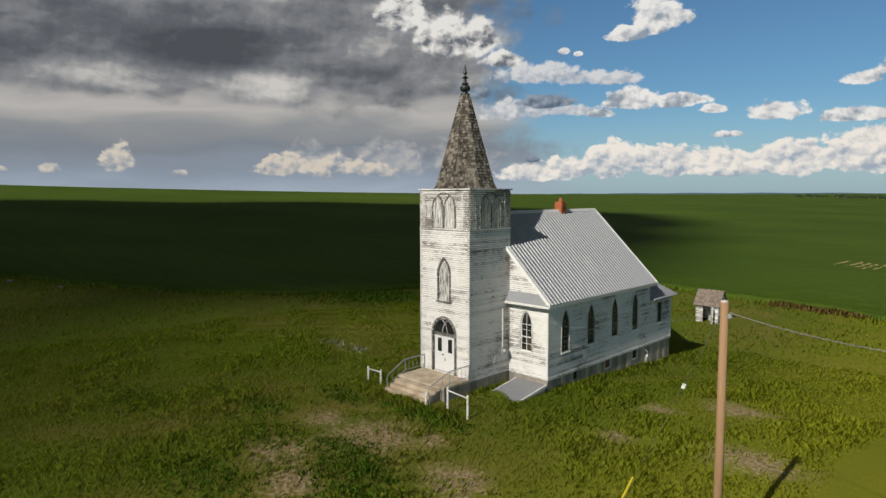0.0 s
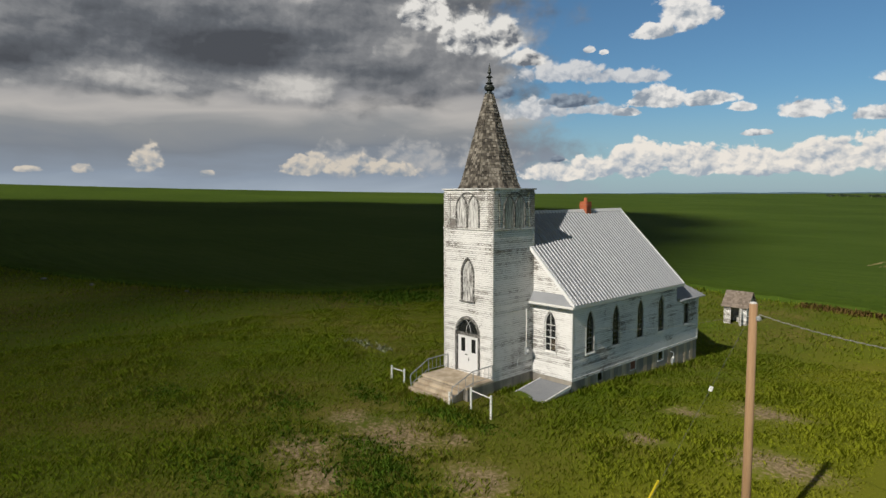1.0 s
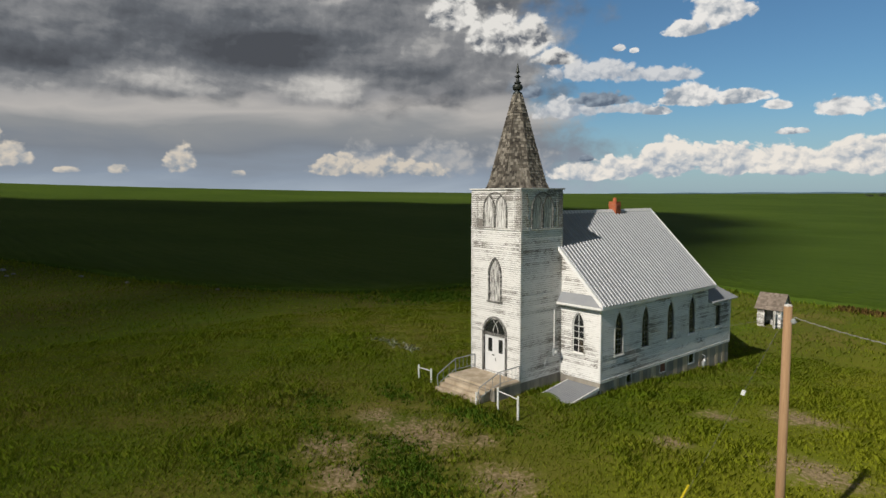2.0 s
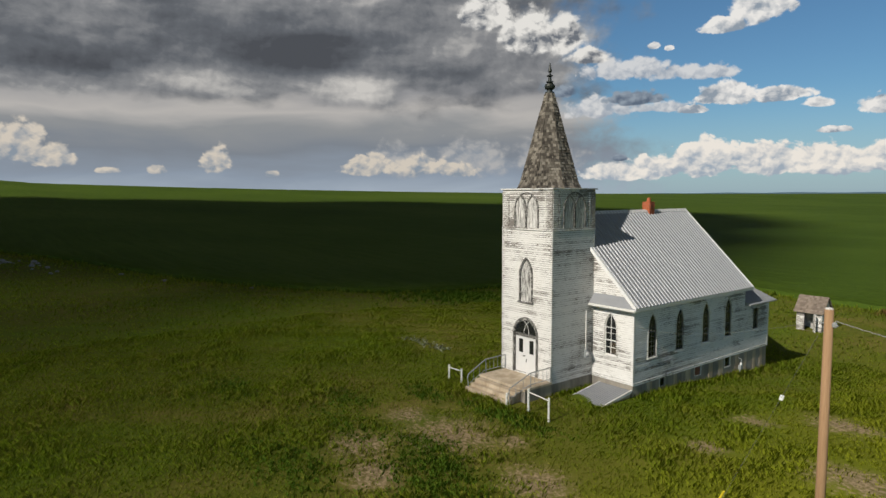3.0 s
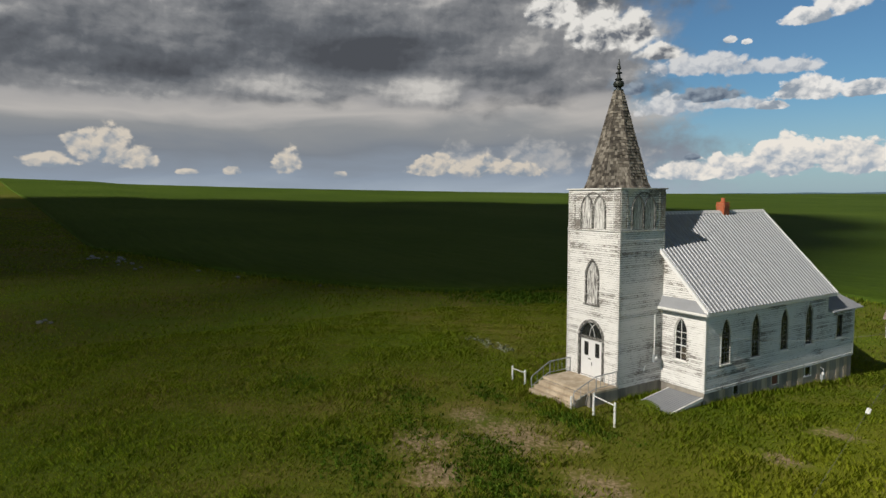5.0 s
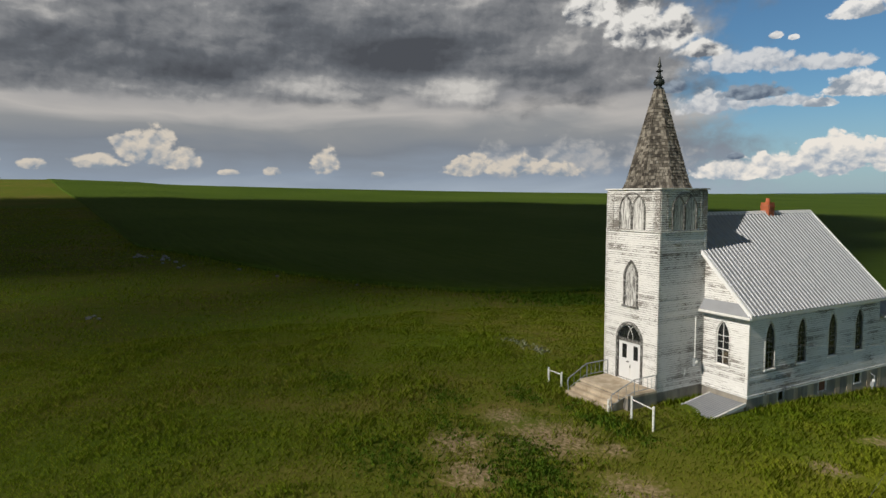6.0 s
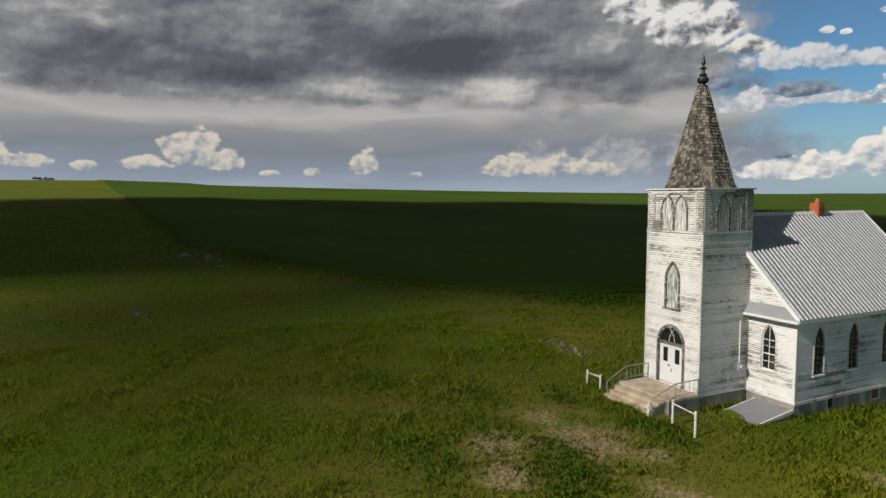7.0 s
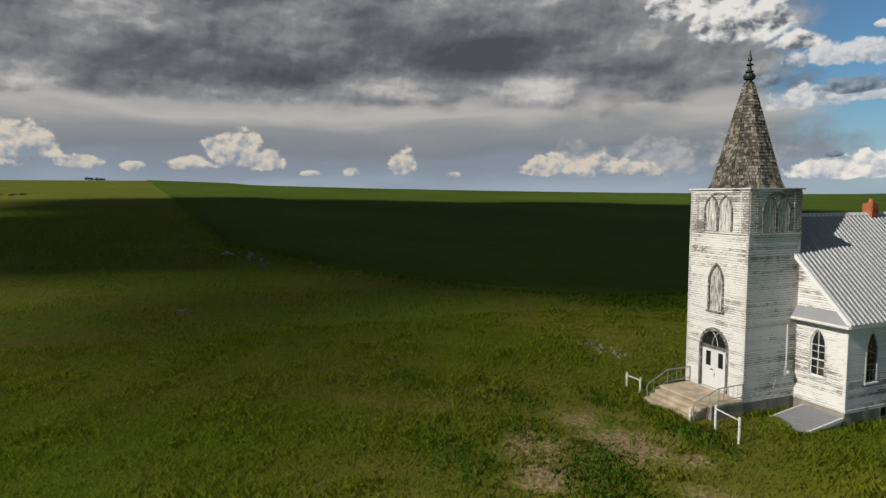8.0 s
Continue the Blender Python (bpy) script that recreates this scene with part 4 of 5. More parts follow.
for w0, w1, zb, zt, kind in CELLAR_WINDOWS:
    b = Build()
    face = nave_east
    u0, u1 = w0 - NY0, w1 - NY0
    for a, c in ((u0, u0 + 0.06), (u1 - 0.06, u1)):
        face.box(b, a, c, -0.10, 0.0, zb, -0.11)
    face.box(b, u0 + 0.06, u1 - 0.06, -0.10, 0.0, zb, zb + 0.05)
    w = part("cellar_window", b, paint, foundation, "low cellar window with a chipped frame")
    b = Build()
    face.box(b, u0 + 0.07, u1 - 0.07, -0.08, -0.06, zb + 0.06, -0.115)
    part("cellar_pane", b, rust_board if kind == "board" else glass, foundation, "rusty brown board" if kind == "board" else "")
b = Build()
b.box(NX0 + 0.3, NX1 - 0.3, NY0 + 0.3, EY - 0.3, -2.5, -2.4)
part("cellar_floor", b, inside_plaster, church)
# tower foundation face, proud of the walls a little
b = Build()
b.box(-0.001, 0.012, 0.02, TD - 0.02, -1.2, -0.01)
part("foundation_skim", b, concrete, church)

# cellar hatch with a ribbed metal cover in front of the nave
hatch = thing("cellar_hatch", "sloping cellar hatch covered with pale ribbed metal", "hatch")
b = Build()
p = [(0.62, 3.20, -0.30), (2.58, 3.20, -0.36), (2.60, 0.62, -0.74), (0.72, 0.72, -0.70)]
b.hexa([(x, y, -1.3) for x, y, z in p[::-1]] + p[::-1])
part("hatch_body", b, concrete_tan, hatch)
b = Build()
ribbed(b, (2.60, 0.60, -0.69), (-1, 0, 0), (0.0, 2.60, 0.40), 1.94, 2.62, pitch=0.15, lift=0.022)
part("hatch_cover", b, roof_metal, hatch, "pale ribbed metal cover")
b = Build()
b.hexa([(2.60, 0.55, -0.80), (2.68, 0.55, -0.80), (2.68, 3.2, -0.42), (2.60, 3.2, -0.42), (2.60, 0.55, -0.66), (2.68, 0.55, -0.66), (2.68, 3.2, -0.26), (2.60, 3.2, -0.26)])
part("hatch_edge", b, paint_clean, hatch)
b = Build()
b.hexa([(0.60, 0.65, -0.80), (0.66, 0.65, -0.80), (0.66, 3.2, -0.42), (0.60, 3.2, -0.42), (0.60, 0.65, -0.63), (0.66, 0.65, -0.63), (0.66, 3.2, -0.25), (0.60, 3.2, -0.25)])
part("hatch_edge", b, paint_clean, hatch)

# ---- front steps ----
steps = thing("entrance_steps", "worn tan concrete landing and steps", "steps")
PX0, PX1, PY = -3.42, 0.10, -2.0
b = Build()
b.box(PX0, PX1, PY, -0.04, 0.03, 0.15)
part("landing", b, concrete_tan, steps, "sandy worn concrete landing slab")
b = Build()
b.box(PX0 + 0.04, PX1 - 0.04, PY + 0.06, -0.035, -1.2, 0.03)
part("landing_base", b, concrete, steps)
for i in range(3):
    b = Build()
    z1 = -0.03 - 0.17 * i
    b.box(PX0 + 0.05 - 0.03 * i, PX1 - 0.35, PY - 0.30 * (i + 1), PY + 0.05 - 0.30 * i, -1.2, z1)
    part("step", b, concrete_tan, steps)


def handrail(x, lower_x):
    rail = thing("handrail", "bent grey pipe handrail beside the steps", "handrail", "handrails of the entrance")
    top = [(x, -0.06, 0.93), (x, -1.55, 0.90), (lower_x, -2.75, 0.28), (lower_x, -2.80, 0.10), (lower_x, -2.72, -0.62)]
    b = Build()
    b.tube(top, 0.028, 8)
    part("top_rail", b, rail_metal, rail)
    b = Build()
    b.tube([(x, -0.06, 0.33), (x, -1.60, 0.30), (lower_x, -2.70, -0.22)], 0.02, 8)
    part("lower_rail", b, rail_metal, rail)
    for y in (-0.06, -1.52):
        b = Build()
        b.tube([(x, y, 0.14), (x, y, 0.92)], 0.026, 8)
        part("rail_post", b, rail_metal, rail)
    for i in range(4):
        y = -0.36 - 0.29 * i
        b = Build()
        b.tube([(x, y, 0.32), (x, y, 0.92)], 0.012, 6)
        part("baluster", b, rail_metal, rail)
    for t in (0.35, 0.7):
        b = Build()
        xx, yy = x + (lower_x - x) * t, -1.55 - 1.2 * t
        b.tube([(xx, yy, 0.30 - 0.52 * t), (xx, yy, 0.90 - 0.62 * t)], 0.012, 6)
        part("baluster", b, rail_metal, rail)


handrail(PX1 - 0.06, PX1 - 0.30)
handrail(PX0 + 0.06, PX0 + 0.04)


def hitching_rail(a, c, height):
    rail = thing("pipe_barrier", "low white pipe barrier with chipped paint in the grass", "barrier", "barriers beside the steps")
    for x, y in (a, c):
        b = Build()
        z = float(ground_z(x, y))
        b.tube([(x, y, z - 0.2), (x, y, z + height)], 0.055, 10)
        b.lathe([(0.056, z + height), (0.04, z + height + 0.03), (0.005, z + height + 0.04)], x, y, 10)
        part("post", b, pipe_white, rail)
    b = Build()
    za, zc = float(ground_z(*a)), float(ground_z(*c))
    b.tube([(a[0], a[1], za + height - 0.12), (c[0], c[1], zc + height - 0.12)], 0.028, 8)
    part("crossbar", b, pipe_white, rail)


hitching_rail((-5.8, -2.15), (-4.62, -2.2), 0.78)
hitching_rail((1.05, -2.7), (2.45, -2.8), 1.12)
b = Build()
b.tube([(-0.30, -2.85, -0.7), (-0.30, -2.85, 0.05)], 0.06, 10)
tagged(part("pipe_stub", b, pipe_white), "short white pipe post at the foot of the steps", "post")

# meter and conduit on the tower, propane regulator by the nave
meter = thing("electric_meter", "grey electric meter with a conduit up the tower wall", "meter")
b = Build()
b.box(0.03, 0.17, 2.55, 2.80, 1.05, 1.45)
part("meter_box", b, rail_metal, meter)
b = Build()
b.lathe([(0.10, 0.0), (0.09, 0.07), (0.02, 0.09)], 0, 0, 14)
b.v = [(0.17 + z, 2.675 + x, 1.25 + y) for x, y, z in b.v]
part("meter_dial", b, trim_metal, meter)
b = Build()
b.tube([(0.06, 2.67, 1.45), (0.06, 2.67, 3.6)], 0.03, 8)
part("conduit", b, paint_clean, meter)
b = Build()
b.tube([(0.06, 2.55, 1.12), (0.05, 2.0, 0.95), (0.05, 1.9, 0.55)], 0.02, 6)
part("conduit", b, rail_metal, meter)
gas = thing("gas_meter", "small white gas meter against the foundation", "meter")
b = Build()
b.box(2.78, 2.95, 13.95, 14.2, -1.0, -0.74)
part("meter_body", b, rail_metal, gas)
b = Build()
b.lathe([(0.07, -0.74), (0.08, -0.66), (0.03, -0.6)], 2.87, 14.1, 12)
part("regulator", b, trim_metal, gas)
b = Build()
b.tube([(2.87, 13.98, -1.5), (2.87, 13.98, -0.9)], 0.03, 8)
part("gas_pipe", b, rail_metal, gas)
b = Build()
b.tube([(2.87, 14.15, -0.76), (2.87, 14.15, -0.4), (2.66, 14.2, -0.35)], 0.025, 8)
part("gas_pipe", b, rail_metal, gas)

# ---- outhouse ----
shed = thing("outhouse", "small leaning white outhouse with a shingled roof and open doorway", "shed")
SHX, SHY = -1.0, 34.3
SZ = float(ground_z(SHX, SHY))
for name, face, w in (("front_wall", Face((SHX - 1.0, SHY - 0.9, SZ), (1, 0, 0), (0, -1, 0)), 2.0), ("side_wall", Face((SHX + 1.0, SHY - 0.9, SZ), (0, 1, 0), (1, 0, 0)), 1.8),
                      ("back_wall", Face((SHX + 1.0, SHY + 0.9, SZ), (-1, 0, 0), (0, 1, 0)), 2.0), ("side_wall", Face((SHX - 1.0, SHY + 0.9, SZ), (0, -1, 0), (-1, 0, 0)), 1.8)):
    b = Build()
    side = name == "side_wall"
    clad(b, face, (lambda z: max(0.0, (z - 1.75) * 0.9 / 1.15)) if side else (lambda z: 0.0), (lambda z: w - max(0.0, (z - 1.75) * 0.9 / 1.15)) if side else (lambda z: w), -0.1, 2.85 if side else 1.75,
         [(0.98, 0.05, 0.36, 1.66, 1.66)] if name == "front_wall" else [], 60, 0.14, 0.06)
    part(name, b, paint_worn, shed)
for s in (-1, 1):
    b = Build()
    rnd = random.Random(70 + s)
    for i in range(9):
        t0, t1 = i / 9, (i + 1.25) / 9
        x = SHX - 1.2
        while x < SHX + 1.2:
            x1 = min(SHX + 1.2, x + rnd.uniform(0.12, 0.26))
            j = rnd.uniform(0.0, 0.02)
            y0, y1 = SHY + s * 1.12 * (1 - t0), SHY + s * 1.12 * (1 - min(t1, 1))
            z0, z1 = SZ + 1.58 + 1.38 * t0, SZ + 1.58 + 1.38 * min(t1, 1)
            b.hexa([(x, y0, z0), (x1 - 0.008, y0, z0), (x1 - 0.008, y1, z1), (x, y1, z1), (x, y0, z0 + 0.05 + j), (x1 - 0.008, y0, z0 + 0.05 + j), (x1 - 0.008, y1, z1 + 0.015), (x, y1, z1 + 0.015)])
            x = x1
    part("roof", b, shed_shingle, shed, "brown weathered shingle roof")
b = Build()
b.box(SHX - 0.35, SHX + 0.35, SHY + 0.35, SHY + 0.8, SZ, SZ + 0.5)
part("bench", b, grey_wood, shed)
b = Build()
b.hexa([(SHX + 0.36, SHY - 0.95, SZ + 0.05), (SHX + 0.42, SHY - 0.98, SZ + 0.05), (SHX + 0.78, SHY - 1.5, SZ + 0.05), (SHX + 0.72, SHY - 1.52, SZ + 0.05),
        (SHX + 0.36, SHY - 0.95, SZ + 1.6), (SHX + 0.42, SHY - 0.98, SZ + 1.6), (SHX + 0.78, SHY - 1.5, SZ + 1.6), (SHX + 0.72, SHY - 1.52, SZ + 1.6)])
part("door", b, paint_worn, shed, "plank door hanging open")

# ---- utility pole with its wires ----
PX, PYY = 15.45, -6.9
PZ = float(ground_z(PX, PYY))
pole = thing("utility_pole", "brown round wooden utility pole standing in grass", "pole")
b = Build()
b.tube([(PX, PYY, PZ - 0.5), (PX + 0.01, PYY, 3.0), (PX, PYY, 7.0)], 0.128, 16, 0.102)
part("shaft", b, pole_wood, pole, smooth=True)
b = Build()
b.lathe([(0.104, 6.99), (0.08, 7.03), (0.01, 7.045)], PX, PYY, 16)
part("pole_top", b, grey_wood, pole)
b = Build()
b.tube([(PX - 0.25, PYY + 0.1, 6.62), (PX + 0.25, PYY - 0.1, 6.62)], 0.02, 6)
b.lathe([(0.03, 6.55), (0.06, 6.58), (0.06, 6.66), (0.02, 6.70)], PX + 0.16, PYY - 0.05, 10)
part("wire_bracket", b, rail_metal, pole)


def hang(a, c, sag, count=24):
    a, c = Vector(a), Vector(c)
    return [a.lerp(c, i / count) - Vector((0, 0, sag * 4 * (i / count) * (1 - i / count))) for i in range(count + 1)]


b = Build()
line = hang((PX + 0.15, PYY, 6.72), (24.0, -9.6, 7.25), 0.42)
b.tube(line, 0.010, 6)
spiral = []
for i in range(241):
    p = Vector(line[min(i // 10, 23)]).lerp(Vector(line[min(i // 10 + 1, 24)]), (i % 10) / 10 if i < 240 else 1.0)
    spiral.append(p + 0.015 * Vector((0, math.cos(i * 0.9), math.sin(i * 0.9))))
b.tube(spiral, 0.006, 4)
tagged(part("overhead_cable", b, wire_grey), "twisted grey overhead cable from the pole", "cable")
b = Build()
b.tube(hang((PX - 0.1, PYY + 0.1, 6.70), (0.09, 2.67, 3.62), 0.75), 0.003, 6)
tagged(part("service_wire", b, wire_grey), "thin sagging service wire between pole and church", "cable")
guy = thing("guy_wire", "steel guy wire with a yellow plastic guard", "guy wire")
b = Build()
b.tube([(PX, PYY, 6.8), (11.98, -6.5, -0.7)], 0.0035, 6)
part("wire", b, wire_grey, guy)
b = Build()
top, foot = Vector((12.80, -6.60, 1.20)), Vector((11.98, -6.5, -0.62))
b.tube([foot, top], 0.032, 10)
part("guard", b, yellow_plastic, guy, "yellow plastic guard")
tag_at = Vector((PX, PYY, 6.8)).lerp(Vector((11.98, -6.5, -0.7)), 0.315)
b = Build()
b.prism([tag_at + Vector(q) for q in ((-0.06, -0.02, -0.06), (0.02, 0.007, -0.08), (0.06, 0.02, 0.06), (-0.02, -0.007, 0.08))], (0.01, 0.02, 0.0))
part("tag", b, trim_clean, guy, "white marker tag")


# ---- stones, far trees ----
def rock(x, y, r, seed):
    rnd = random.Random(seed)
    bm = bmesh.new()
    bmesh.ops.create_icosphere(bm, subdivisions=2, radius=r)
    z = float(ground_z(x, y))
    for v in bm.verts:
        k2 = 1 + 0.35 * noise.noise(v.co * (1.6 / r) + Vector((seed, 0, 0)))
        v.co = Vector((v.co.x * k2 * 1.2 + x, v.co.y * k2 + y, v.co.z * k2 * 0.6 + z + r * 0.15))
    b = Build()
    b.v, b.f = [tuple(v.co) for v in bm.verts], [tuple(v.index for v in f.verts) for f in bm.faces]
    bm.free()
    tagged(part("field_stone", b, stone_grey), "pale grey field stone lying in the grass", "stone", "stones along the field edge")


rnd = random.Random(12)
for i in range(16):
    t = rnd.random()
    rock(-90 + 16 * t + rnd.uniform(-3, 3), -18.5 + 5 * t + rnd.uniform(-2, 2), rnd.uniform(0.15, 0.45), 100 + i)
for i, (x, y, r) in enumerate([(-38.8, -25.4, 0.28), (-39.6, -25.0, 0.2), (-57, -5.0, 0.3), (-46, 1.5, 0.22), (-38.2, -24.6, 0.2), (-66, -8, 0.3)]):
    rock(x, y, r, 200 + i)


def leaf_cloud(rng, centre, spread, count, size):
    """Many small turned leaf clumps as triangles."""
    c = rng.normal(0, 1, (count, 3))
    c /= np.maximum(np.linalg.norm(c, axis=1)[:, None], 0.3)
    c = c * rng.uniform(0.3, 1.0, (count, 1)) * spread + centre
    a, d = rng.normal(0, size, (count, 3)), rng.normal(0, size, (count, 3))
    return np.stack([c - a, c + a, c + d], 1).reshape(-1, 3)


def bush(x, y, w, h, name, label, category, trunk=True, group=""):
    rng2 = np.random.default_rng(int(abs(x * 13 + y * 7)) + 3)
    z = float(ground_z(x, y))
    tree = thing(name, label, category, group)
    b = Build()
    b.tube([(x, y, z - 0.3), (x + 0.1, y, z + h * 0.35), (x, y + 0.1, z + h * 0.7)], 0.045 * h, 6, 0.01 * h)
    for a in range(4):
        c, s = math.cos(a * 1.6), math.sin(a * 1.6)
        b.tube([(x, y, z + h * 0.3), (x + c * w * 0.3, y + s * w * 0.3, z + h * 0.65)], 0.02 * h, 5, 0.005 * h)
    part("trunk", b, grey_wood, tree)
    pts = np.concatenate([leaf_cloud(rng2, np.array([x + rng2.uniform(-0.3, 0.3) * w, y + rng2.uniform(-0.3, 0.3) * w, z + h * rng2.uniform(0.35, 0.75)]), np.array([w * 0.3, w * 0.3, h * 0.25]), 90, 0.06 * h) for _ in range(6)])
    raw("crown", pts, np.arange(len(pts)).reshape(-1, 3), tree_mat, tree)


rnd = random.Random(44)
for i in range(15):
    bush(-325 + i * 10 + rnd.uniform(-3, 3), 1240 + rnd.uniform(-15, 15), rnd.uniform(11, 16), rnd.uniform(5, 8), "tree", "dark green tree in a far shelterbelt", "tree", group="trees of the far shelterbelt")
for i, (x, y) in enumerate([(-640, -113), (-642, -109), (-641, -117), (-640, -105)]):
    bush(x, y, 5.5, 3.4, "shrub", "dark shrub on the far hilltop", "shrub", group="shrubs on the far hill")
for i, (x, y) in enumerate([(-300, -98), (-302, -104), (-297, -107), (-305, -95)]):
    bush(x, y, 4.0, 1.4, "shrub", "low dark shrub on the far pasture", "shrub", group="shrubs on the far hill")

# ---- broken clouds between the sun and the land, unseen, placed for their shade ----
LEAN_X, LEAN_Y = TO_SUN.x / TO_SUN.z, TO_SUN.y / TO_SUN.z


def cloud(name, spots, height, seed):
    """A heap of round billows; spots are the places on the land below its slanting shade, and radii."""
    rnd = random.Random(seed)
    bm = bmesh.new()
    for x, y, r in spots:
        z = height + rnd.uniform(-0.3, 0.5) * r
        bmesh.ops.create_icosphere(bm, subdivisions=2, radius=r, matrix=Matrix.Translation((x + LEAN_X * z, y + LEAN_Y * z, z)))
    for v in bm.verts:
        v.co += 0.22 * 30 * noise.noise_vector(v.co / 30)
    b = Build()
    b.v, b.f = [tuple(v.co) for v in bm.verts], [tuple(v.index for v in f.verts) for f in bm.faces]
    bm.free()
    tagged(part(name, b, cloud_mat, smooth=True), "white cumulus cloud out of view, placed to shade the land", "cloud", kind="structure")


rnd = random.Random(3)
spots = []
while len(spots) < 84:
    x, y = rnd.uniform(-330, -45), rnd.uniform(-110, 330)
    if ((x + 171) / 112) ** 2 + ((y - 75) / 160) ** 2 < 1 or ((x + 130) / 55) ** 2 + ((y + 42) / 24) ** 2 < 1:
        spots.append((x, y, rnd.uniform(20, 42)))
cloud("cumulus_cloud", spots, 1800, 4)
# Sparse unseen puffs, set to half-shade the western yard.
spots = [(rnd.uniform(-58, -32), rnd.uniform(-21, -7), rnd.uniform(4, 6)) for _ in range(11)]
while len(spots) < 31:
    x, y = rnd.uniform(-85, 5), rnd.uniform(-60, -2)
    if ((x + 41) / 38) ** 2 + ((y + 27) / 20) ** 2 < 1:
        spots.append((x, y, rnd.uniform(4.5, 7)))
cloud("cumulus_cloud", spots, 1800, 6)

# ---- grass ----
rng = np.random.default_rng(21)


def blocked(x, y):
    """Where nothing grows: buildings, steps, hatch, pole."""
    nave = (x > NX0 - 0.05) & (x < NX1 + 0.04) & (y > NY0 - 0.05) & (y < EY + 0.05)
    tower = (x > -TW - 0.05) & (x < 0.05) & (y > -0.05) & (y < 4)
    stair = (x > PX0 - 0.05) & (x < PX1 + 0.05) & (y > PY - 0.85) & (y < 0)
    door = (x > 0.55) & (x < 2.7) & (y > 0.62) & (y < 3.4)
    hut = (abs(x - SHX) < 1.05) & (abs(y - SHY) < 0.95)
    return nave | tower | stair | door | hut


def patchy(x, y, size, seed):
    """Smooth random patches between 0 and 1."""
    r = np.random.default_rng(seed)
    out = np.zeros_like(x)
    for i in range(7):
        a, ph, s = r.uniform(0, 6.28), r.uniform(0, 6.28), size * r.uniform(0.6, 1.7)
        out += np.sin((x * np.cos(a) + y * np.sin(a)) * 6.28 / s + ph)
    return 1 / (1 + np.exp(-out))


def yard_side(x, y):
    """True on the churchyard's side of the crop edge."""
    dx, dy = x + 20.0, y + 420.0
    ang = np.arctan2(dx, dy)
    e = soft_edge - np.array([-20.0, -420.0])
    order = np.argsort(np.arctan2(e[:, 0], e[:, 1]))
    limit = np.interp(ang, np.arctan2(e[:, 0], e[:, 1])[order], np.hypot(e[:, 0], e[:, 1])[order])
    return np.hypot(dx, dy) < limit


def trodden(x, y):
    """How bare the ground is."""
    d = np.full_like(x, -2.0)
    for cx, cy, rx, ry in BARE:
        d = np.maximum(d, 1 - np.hypot((x - cx) / rx, (y - cy) / ry))
    return np.clip(0.45 + d * 1.2 + (patchy(x, y, 1.8, 9) - 0.5) * 1.3, 0, 1)


def mown(x, y):
    """The shorter mown strip beside the churchyard."""
    return sstep((x - 15.6 - 0.012 * (y - 3.5) ** 2) / 0.8)


def tufts(name, x, y, height, width, mat, label, lean=0.5, blades=3):
    """Bunches of bent blades, two triangles each, as one mesh."""
    m = len(x)
    x, y, height = np.repeat(x, blades), np.repeat(y, blades), np.repeat(height, blades)
    k2 = m * blades
    x, y = x + rng.normal(0, 0.07, k2) * (width / 0.03), y + rng.normal(0, 0.07, k2) * (width / 0.03)
    z = ground_z(x, y) - 0.03
    h = height * rng.uniform(0.55, 1.2, k2)
    a, tip = rng.uniform(0, 6.28, k2), rng.uniform(0, 6.28, k2)
    off = h * lean * rng.uniform(0.2, 1.0, k2)
    wx, wy = np.cos(a) * width, np.sin(a) * width
    p0 = np.stack([x - wx, y - wy, z], 1)
    p1 = np.stack([x + wx, y + wy, z], 1)
    p2 = np.stack([x + wx * 0.7 + np.cos(tip) * off * 0.35, y + wy * 0.7 + np.sin(tip) * off * 0.35, z + h * 0.6], 1)
    p3 = np.stack([x + np.cos(tip) * off, y + np.sin(tip) * off, z + h], 1)
    v = np.stack([p0, p1, p2, p3], 1).reshape(-1, 3)
    q = np.arange(k2)[:, None] * 4
    f = np.concatenate([q + np.array([[0, 1, 2]]), q + np.array([[0, 2, 3]])])
    ob = raw(name, v, f, mat)
    up = np.repeat(np.stack([np.cos(tip) * 0.35, np.sin(tip) * 0.35, np.ones(k2)], 1), 4, axis=0)
    up /= np.linalg.norm(up, axis=1)[:, None]
    ob.data.polygons.foreach_set("use_smooth", np.ones(len(f), dtype=bool))
    ob.data.normals_split_custom_set_from_vertices(up)
    return tagged(ob, label, "grass", kind="stuff")


def scatter(x0, x1, y0, y1, count):
    x, y = rng.uniform(x0, x1, count), rng.uniform(y0, y1, count)
    keep = ~blocked(x, y) & yard_side(x, y)
    return x[keep], y[keep]


# the churchyard
x, y = scatter(-28, 22, -36, 24, 245000)
keep = rng.random(len(x)) > trodden(x, y) * 0.85
x, y = x[keep], y[keep]
tufts("meadow_grass", x, y, (0.12 + 0.13 * patchy(x, y, 7, 2) * (0.4 + patchy(x, y, 2.0, 3))) * (1 - 0.75 * mown(x, y)), 0.009, blade_mat, "long green and straw-coloured meadow grass", 0.8)
# the pasture round it
x, y = scatter(-75, 60, -45, 56, 90000)
keep = ~((x > -28) & (x < 22) & (y > -36) & (y < 24))
x, y = x[keep], y[keep]
tufts("pasture_grass", x, y, 0.14 + 0.14 * patchy(x, y, 9, 4), 0.019, blade_mat, "rough pasture grass", 0.8)
# thinner tussocks on the far rise
x, y = scatter(-230, -75, -120, -12, 26000)
tufts("far_pasture_grass", x, y, 0.18 + 0.2 * patchy(x, y, 14, 6), 0.07, blade_mat, "rough tussocks on the rising pasture", 1.0, 2)
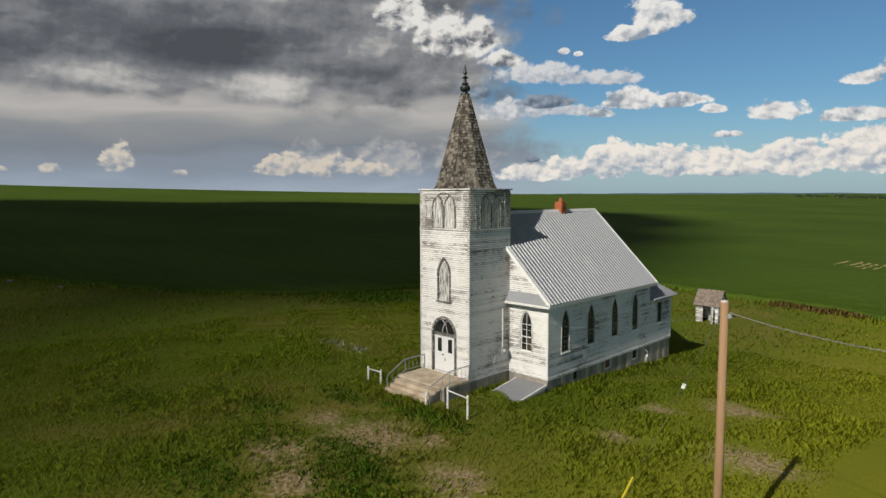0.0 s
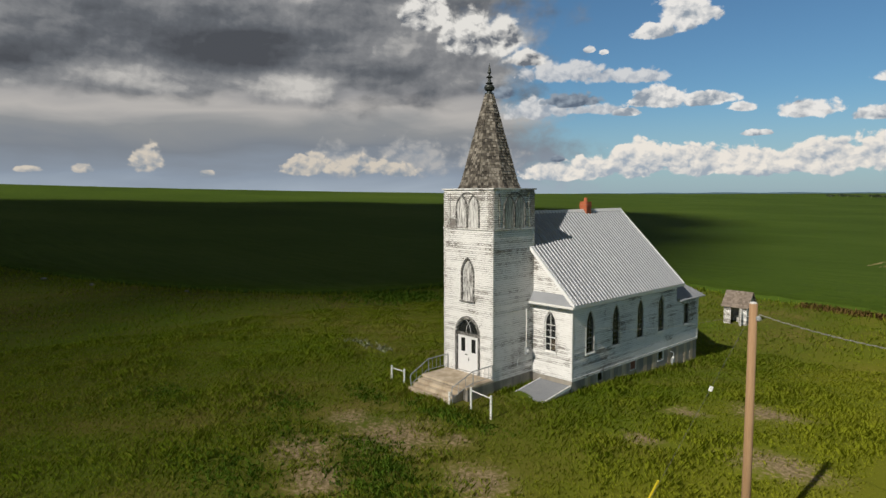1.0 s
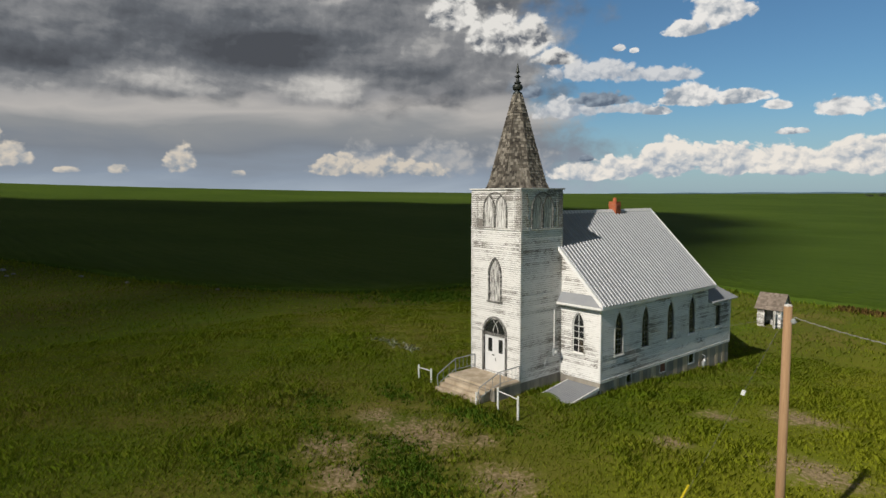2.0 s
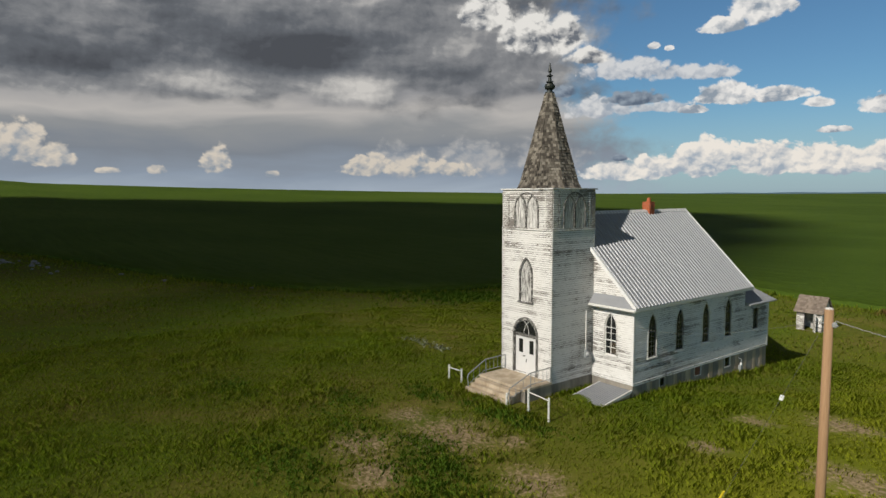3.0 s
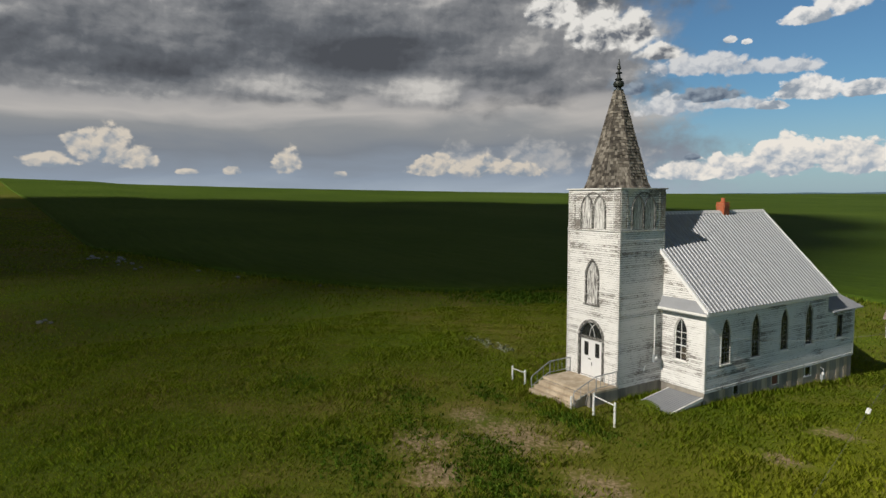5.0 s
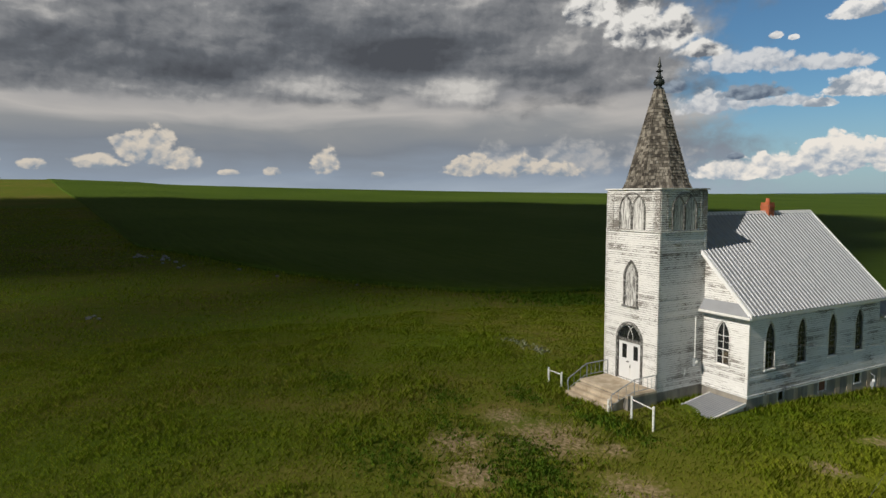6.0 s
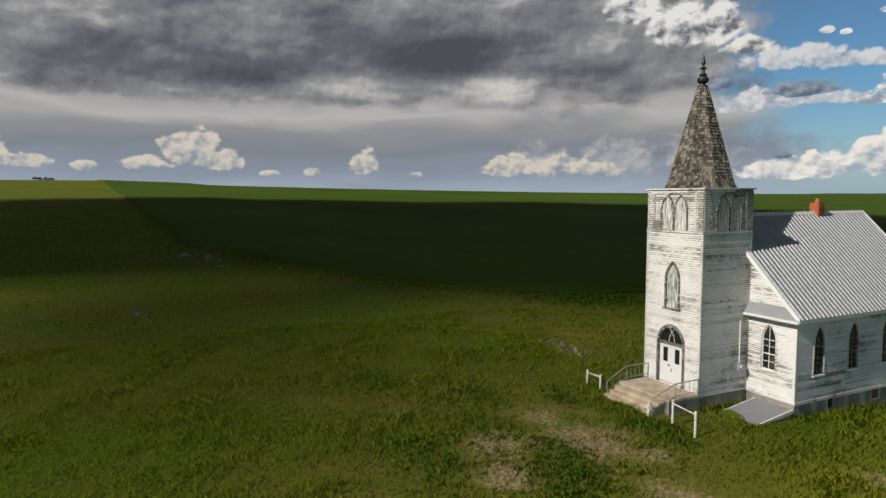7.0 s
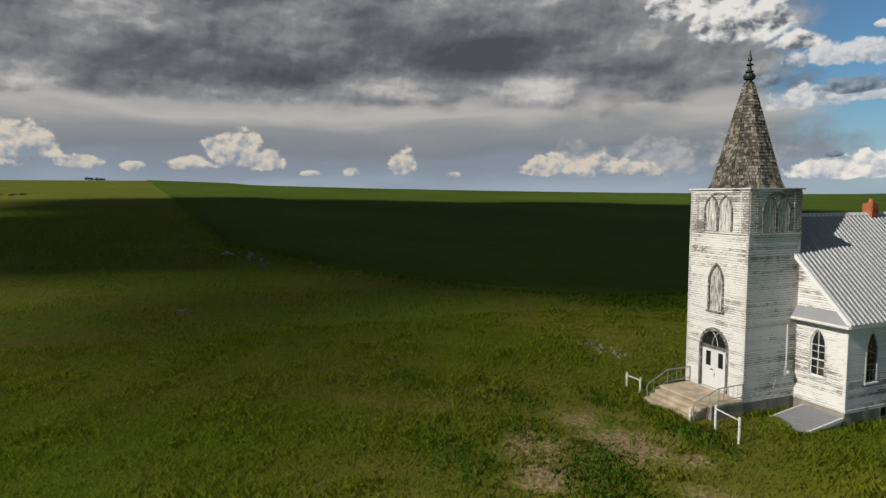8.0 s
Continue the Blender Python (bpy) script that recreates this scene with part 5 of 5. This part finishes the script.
# taller growth against the walls and along the field edge
m = 5000
t = rng.integers(0, len(soft_edge), m)
x, y = soft_edge[t, 0] + rng.normal(0, 0.9, m), soft_edge[t, 1] - np.abs(rng.normal(0, 1.5, m))
keep = (np.abs(x) < 110)
tufts("tall_grass", x[keep], y[keep], rng.uniform(0.3, 0.6, keep.sum()), 0.035, blade_mat, "tall grass along the field edge", 0.35, 4)
side = rng.uniform(3.4, 18, 900)
x, y = np.concatenate([2.72 + np.abs(rng.normal(0, 0.3, 900)), rng.uniform(0.1, 0.6, 160), rng.uniform(-5.0, 2.6, 420)]), np.concatenate([side, rng.uniform(0.0, 3.2, 160), rng.normal(-3.3, 0.35, 420)])
keep = ~blocked(x, y)
tufts("tall_grass", x[keep], y[keep], rng.uniform(0.12, 0.36, keep.sum()), 0.022, blade_mat, "tall grass against the church wall", 0.4, 4)


def weeds(cx, cy, sx, sy, count, height):
    x, y = rng.normal(cx, sx, count), rng.normal(cy, sy, count)
    keep = ~blocked(x, y)
    return x[keep], y[keep], rng.uniform(0.4, 1.0, keep.sum()) * height


spots = [(5.0, -10.9, 1.7, 0.8, 500, 0.2), (2.9, -9.7, 1.3, 0.7, 320, 0.18), (1.2, -9.0, 0.9, 0.6, 160, 0.17), (0.5, -3.9, 1.5, 0.4, 260, 0.26), (-0.8, -14.2, 1.8, 0.8, 360, 0.2), (-4.2, -4.8, 0.9, 0.4, 120, 0.24), (-6.4, -8.6, 1.1, 0.5, 130, 0.22), (-3.1, -10.2, 1.5, 0.6, 200, 0.18), (8.4, -11.0, 1.2, 0.5, 180, 0.2), (-12, -12.5, 1.2, 0.6, 120, 0.22), (-32.5, 20, 2.5, 3.5, 700, 0.5)]
got = [weeds(*s) for s in spots]
x, y, h = (np.concatenate([g[i] for g in got]) for i in range(3))
tufts("broadleaf_weeds", x, y, h, 0.032, weed_mat, "darker broad-leaved weeds in clumps", 0.8, 7)
x, y = rng.uniform(0.0, 9.5, 900), 47.6 + rng.normal(0, 0.7, 900)
tufts("dry_weeds", x, y - 0.15 * x, rng.uniform(0.25, 0.5, 900), 0.03, brown_mat, "brown dry weeds along the field edge", 0.4, 4)
x, y = np.concatenate([rng.normal(-13.9, 1.0, 60), rng.normal(-11.8, 0.6, 40)]), np.concatenate([rng.normal(1.7, 0.4, 60), rng.normal(1.7, 0.3, 40)])
tufts("white_flowers", x, y, rng.uniform(0.15, 0.28, 100), 0.022, flower_mat, "patch of pale white flowering weeds", 0.9, 4)

# low blue ridge on the far skyline
m = 60
t = np.linspace(0, 1, m)
rx, ry = -2700 + 2200 * t, 3300 + 900 * t
rz = 9.0 + 9.0 * np.sin(np.pi * t) ** 0.6 + 1.5 * np.sin(t * 40)
verts = np.concatenate([np.stack([rx, ry, np.full(m, -20.0)], 1), np.stack([rx, ry, rz], 1), np.stack([rx, ry + 250, np.full(m, -20.0)], 1)])
q = np.arange(m - 1)
faces = np.concatenate([np.stack([q, q + 1, m + q + 1, m + q], 1), np.stack([m + q, m + q + 1, 2 * m + q + 1, 2 * m + q], 1)])
tagged(raw("far_ridge", verts, faces, haze_mat), "low bluish ridge on the far skyline", "hill", kind="structure")

# strips of bare soil where the crop has failed
for x0, y0 in [(-3.9, 94.5), (-1.9, 92.8), (-0.6, 91.9), (0.6, 90.9), (2.0, 90.1)]:
    b = Build()
    rnd = random.Random(int(x0 * 10))
    for i in range(16):
        x, y = x0 + rnd.gauss(0, 0.12) + 0.03 * i, y0 - 3.0 + 0.5 * i + rnd.gauss(0, 0.25)
        z, r = float(ground_z(x, y)) + 0.36, rnd.uniform(0.12, 0.26)
        b.lathe([(r, z), (r * 0.8, z + 0.10), (r * 0.3, z + 0.17)], x, y, 7, rnd.random())
    tagged(part("bare_soil_strip", b, soil_mat), "strip of pale bare soil in the crop", "soil", "bare strips in the crop", kind="stuff")
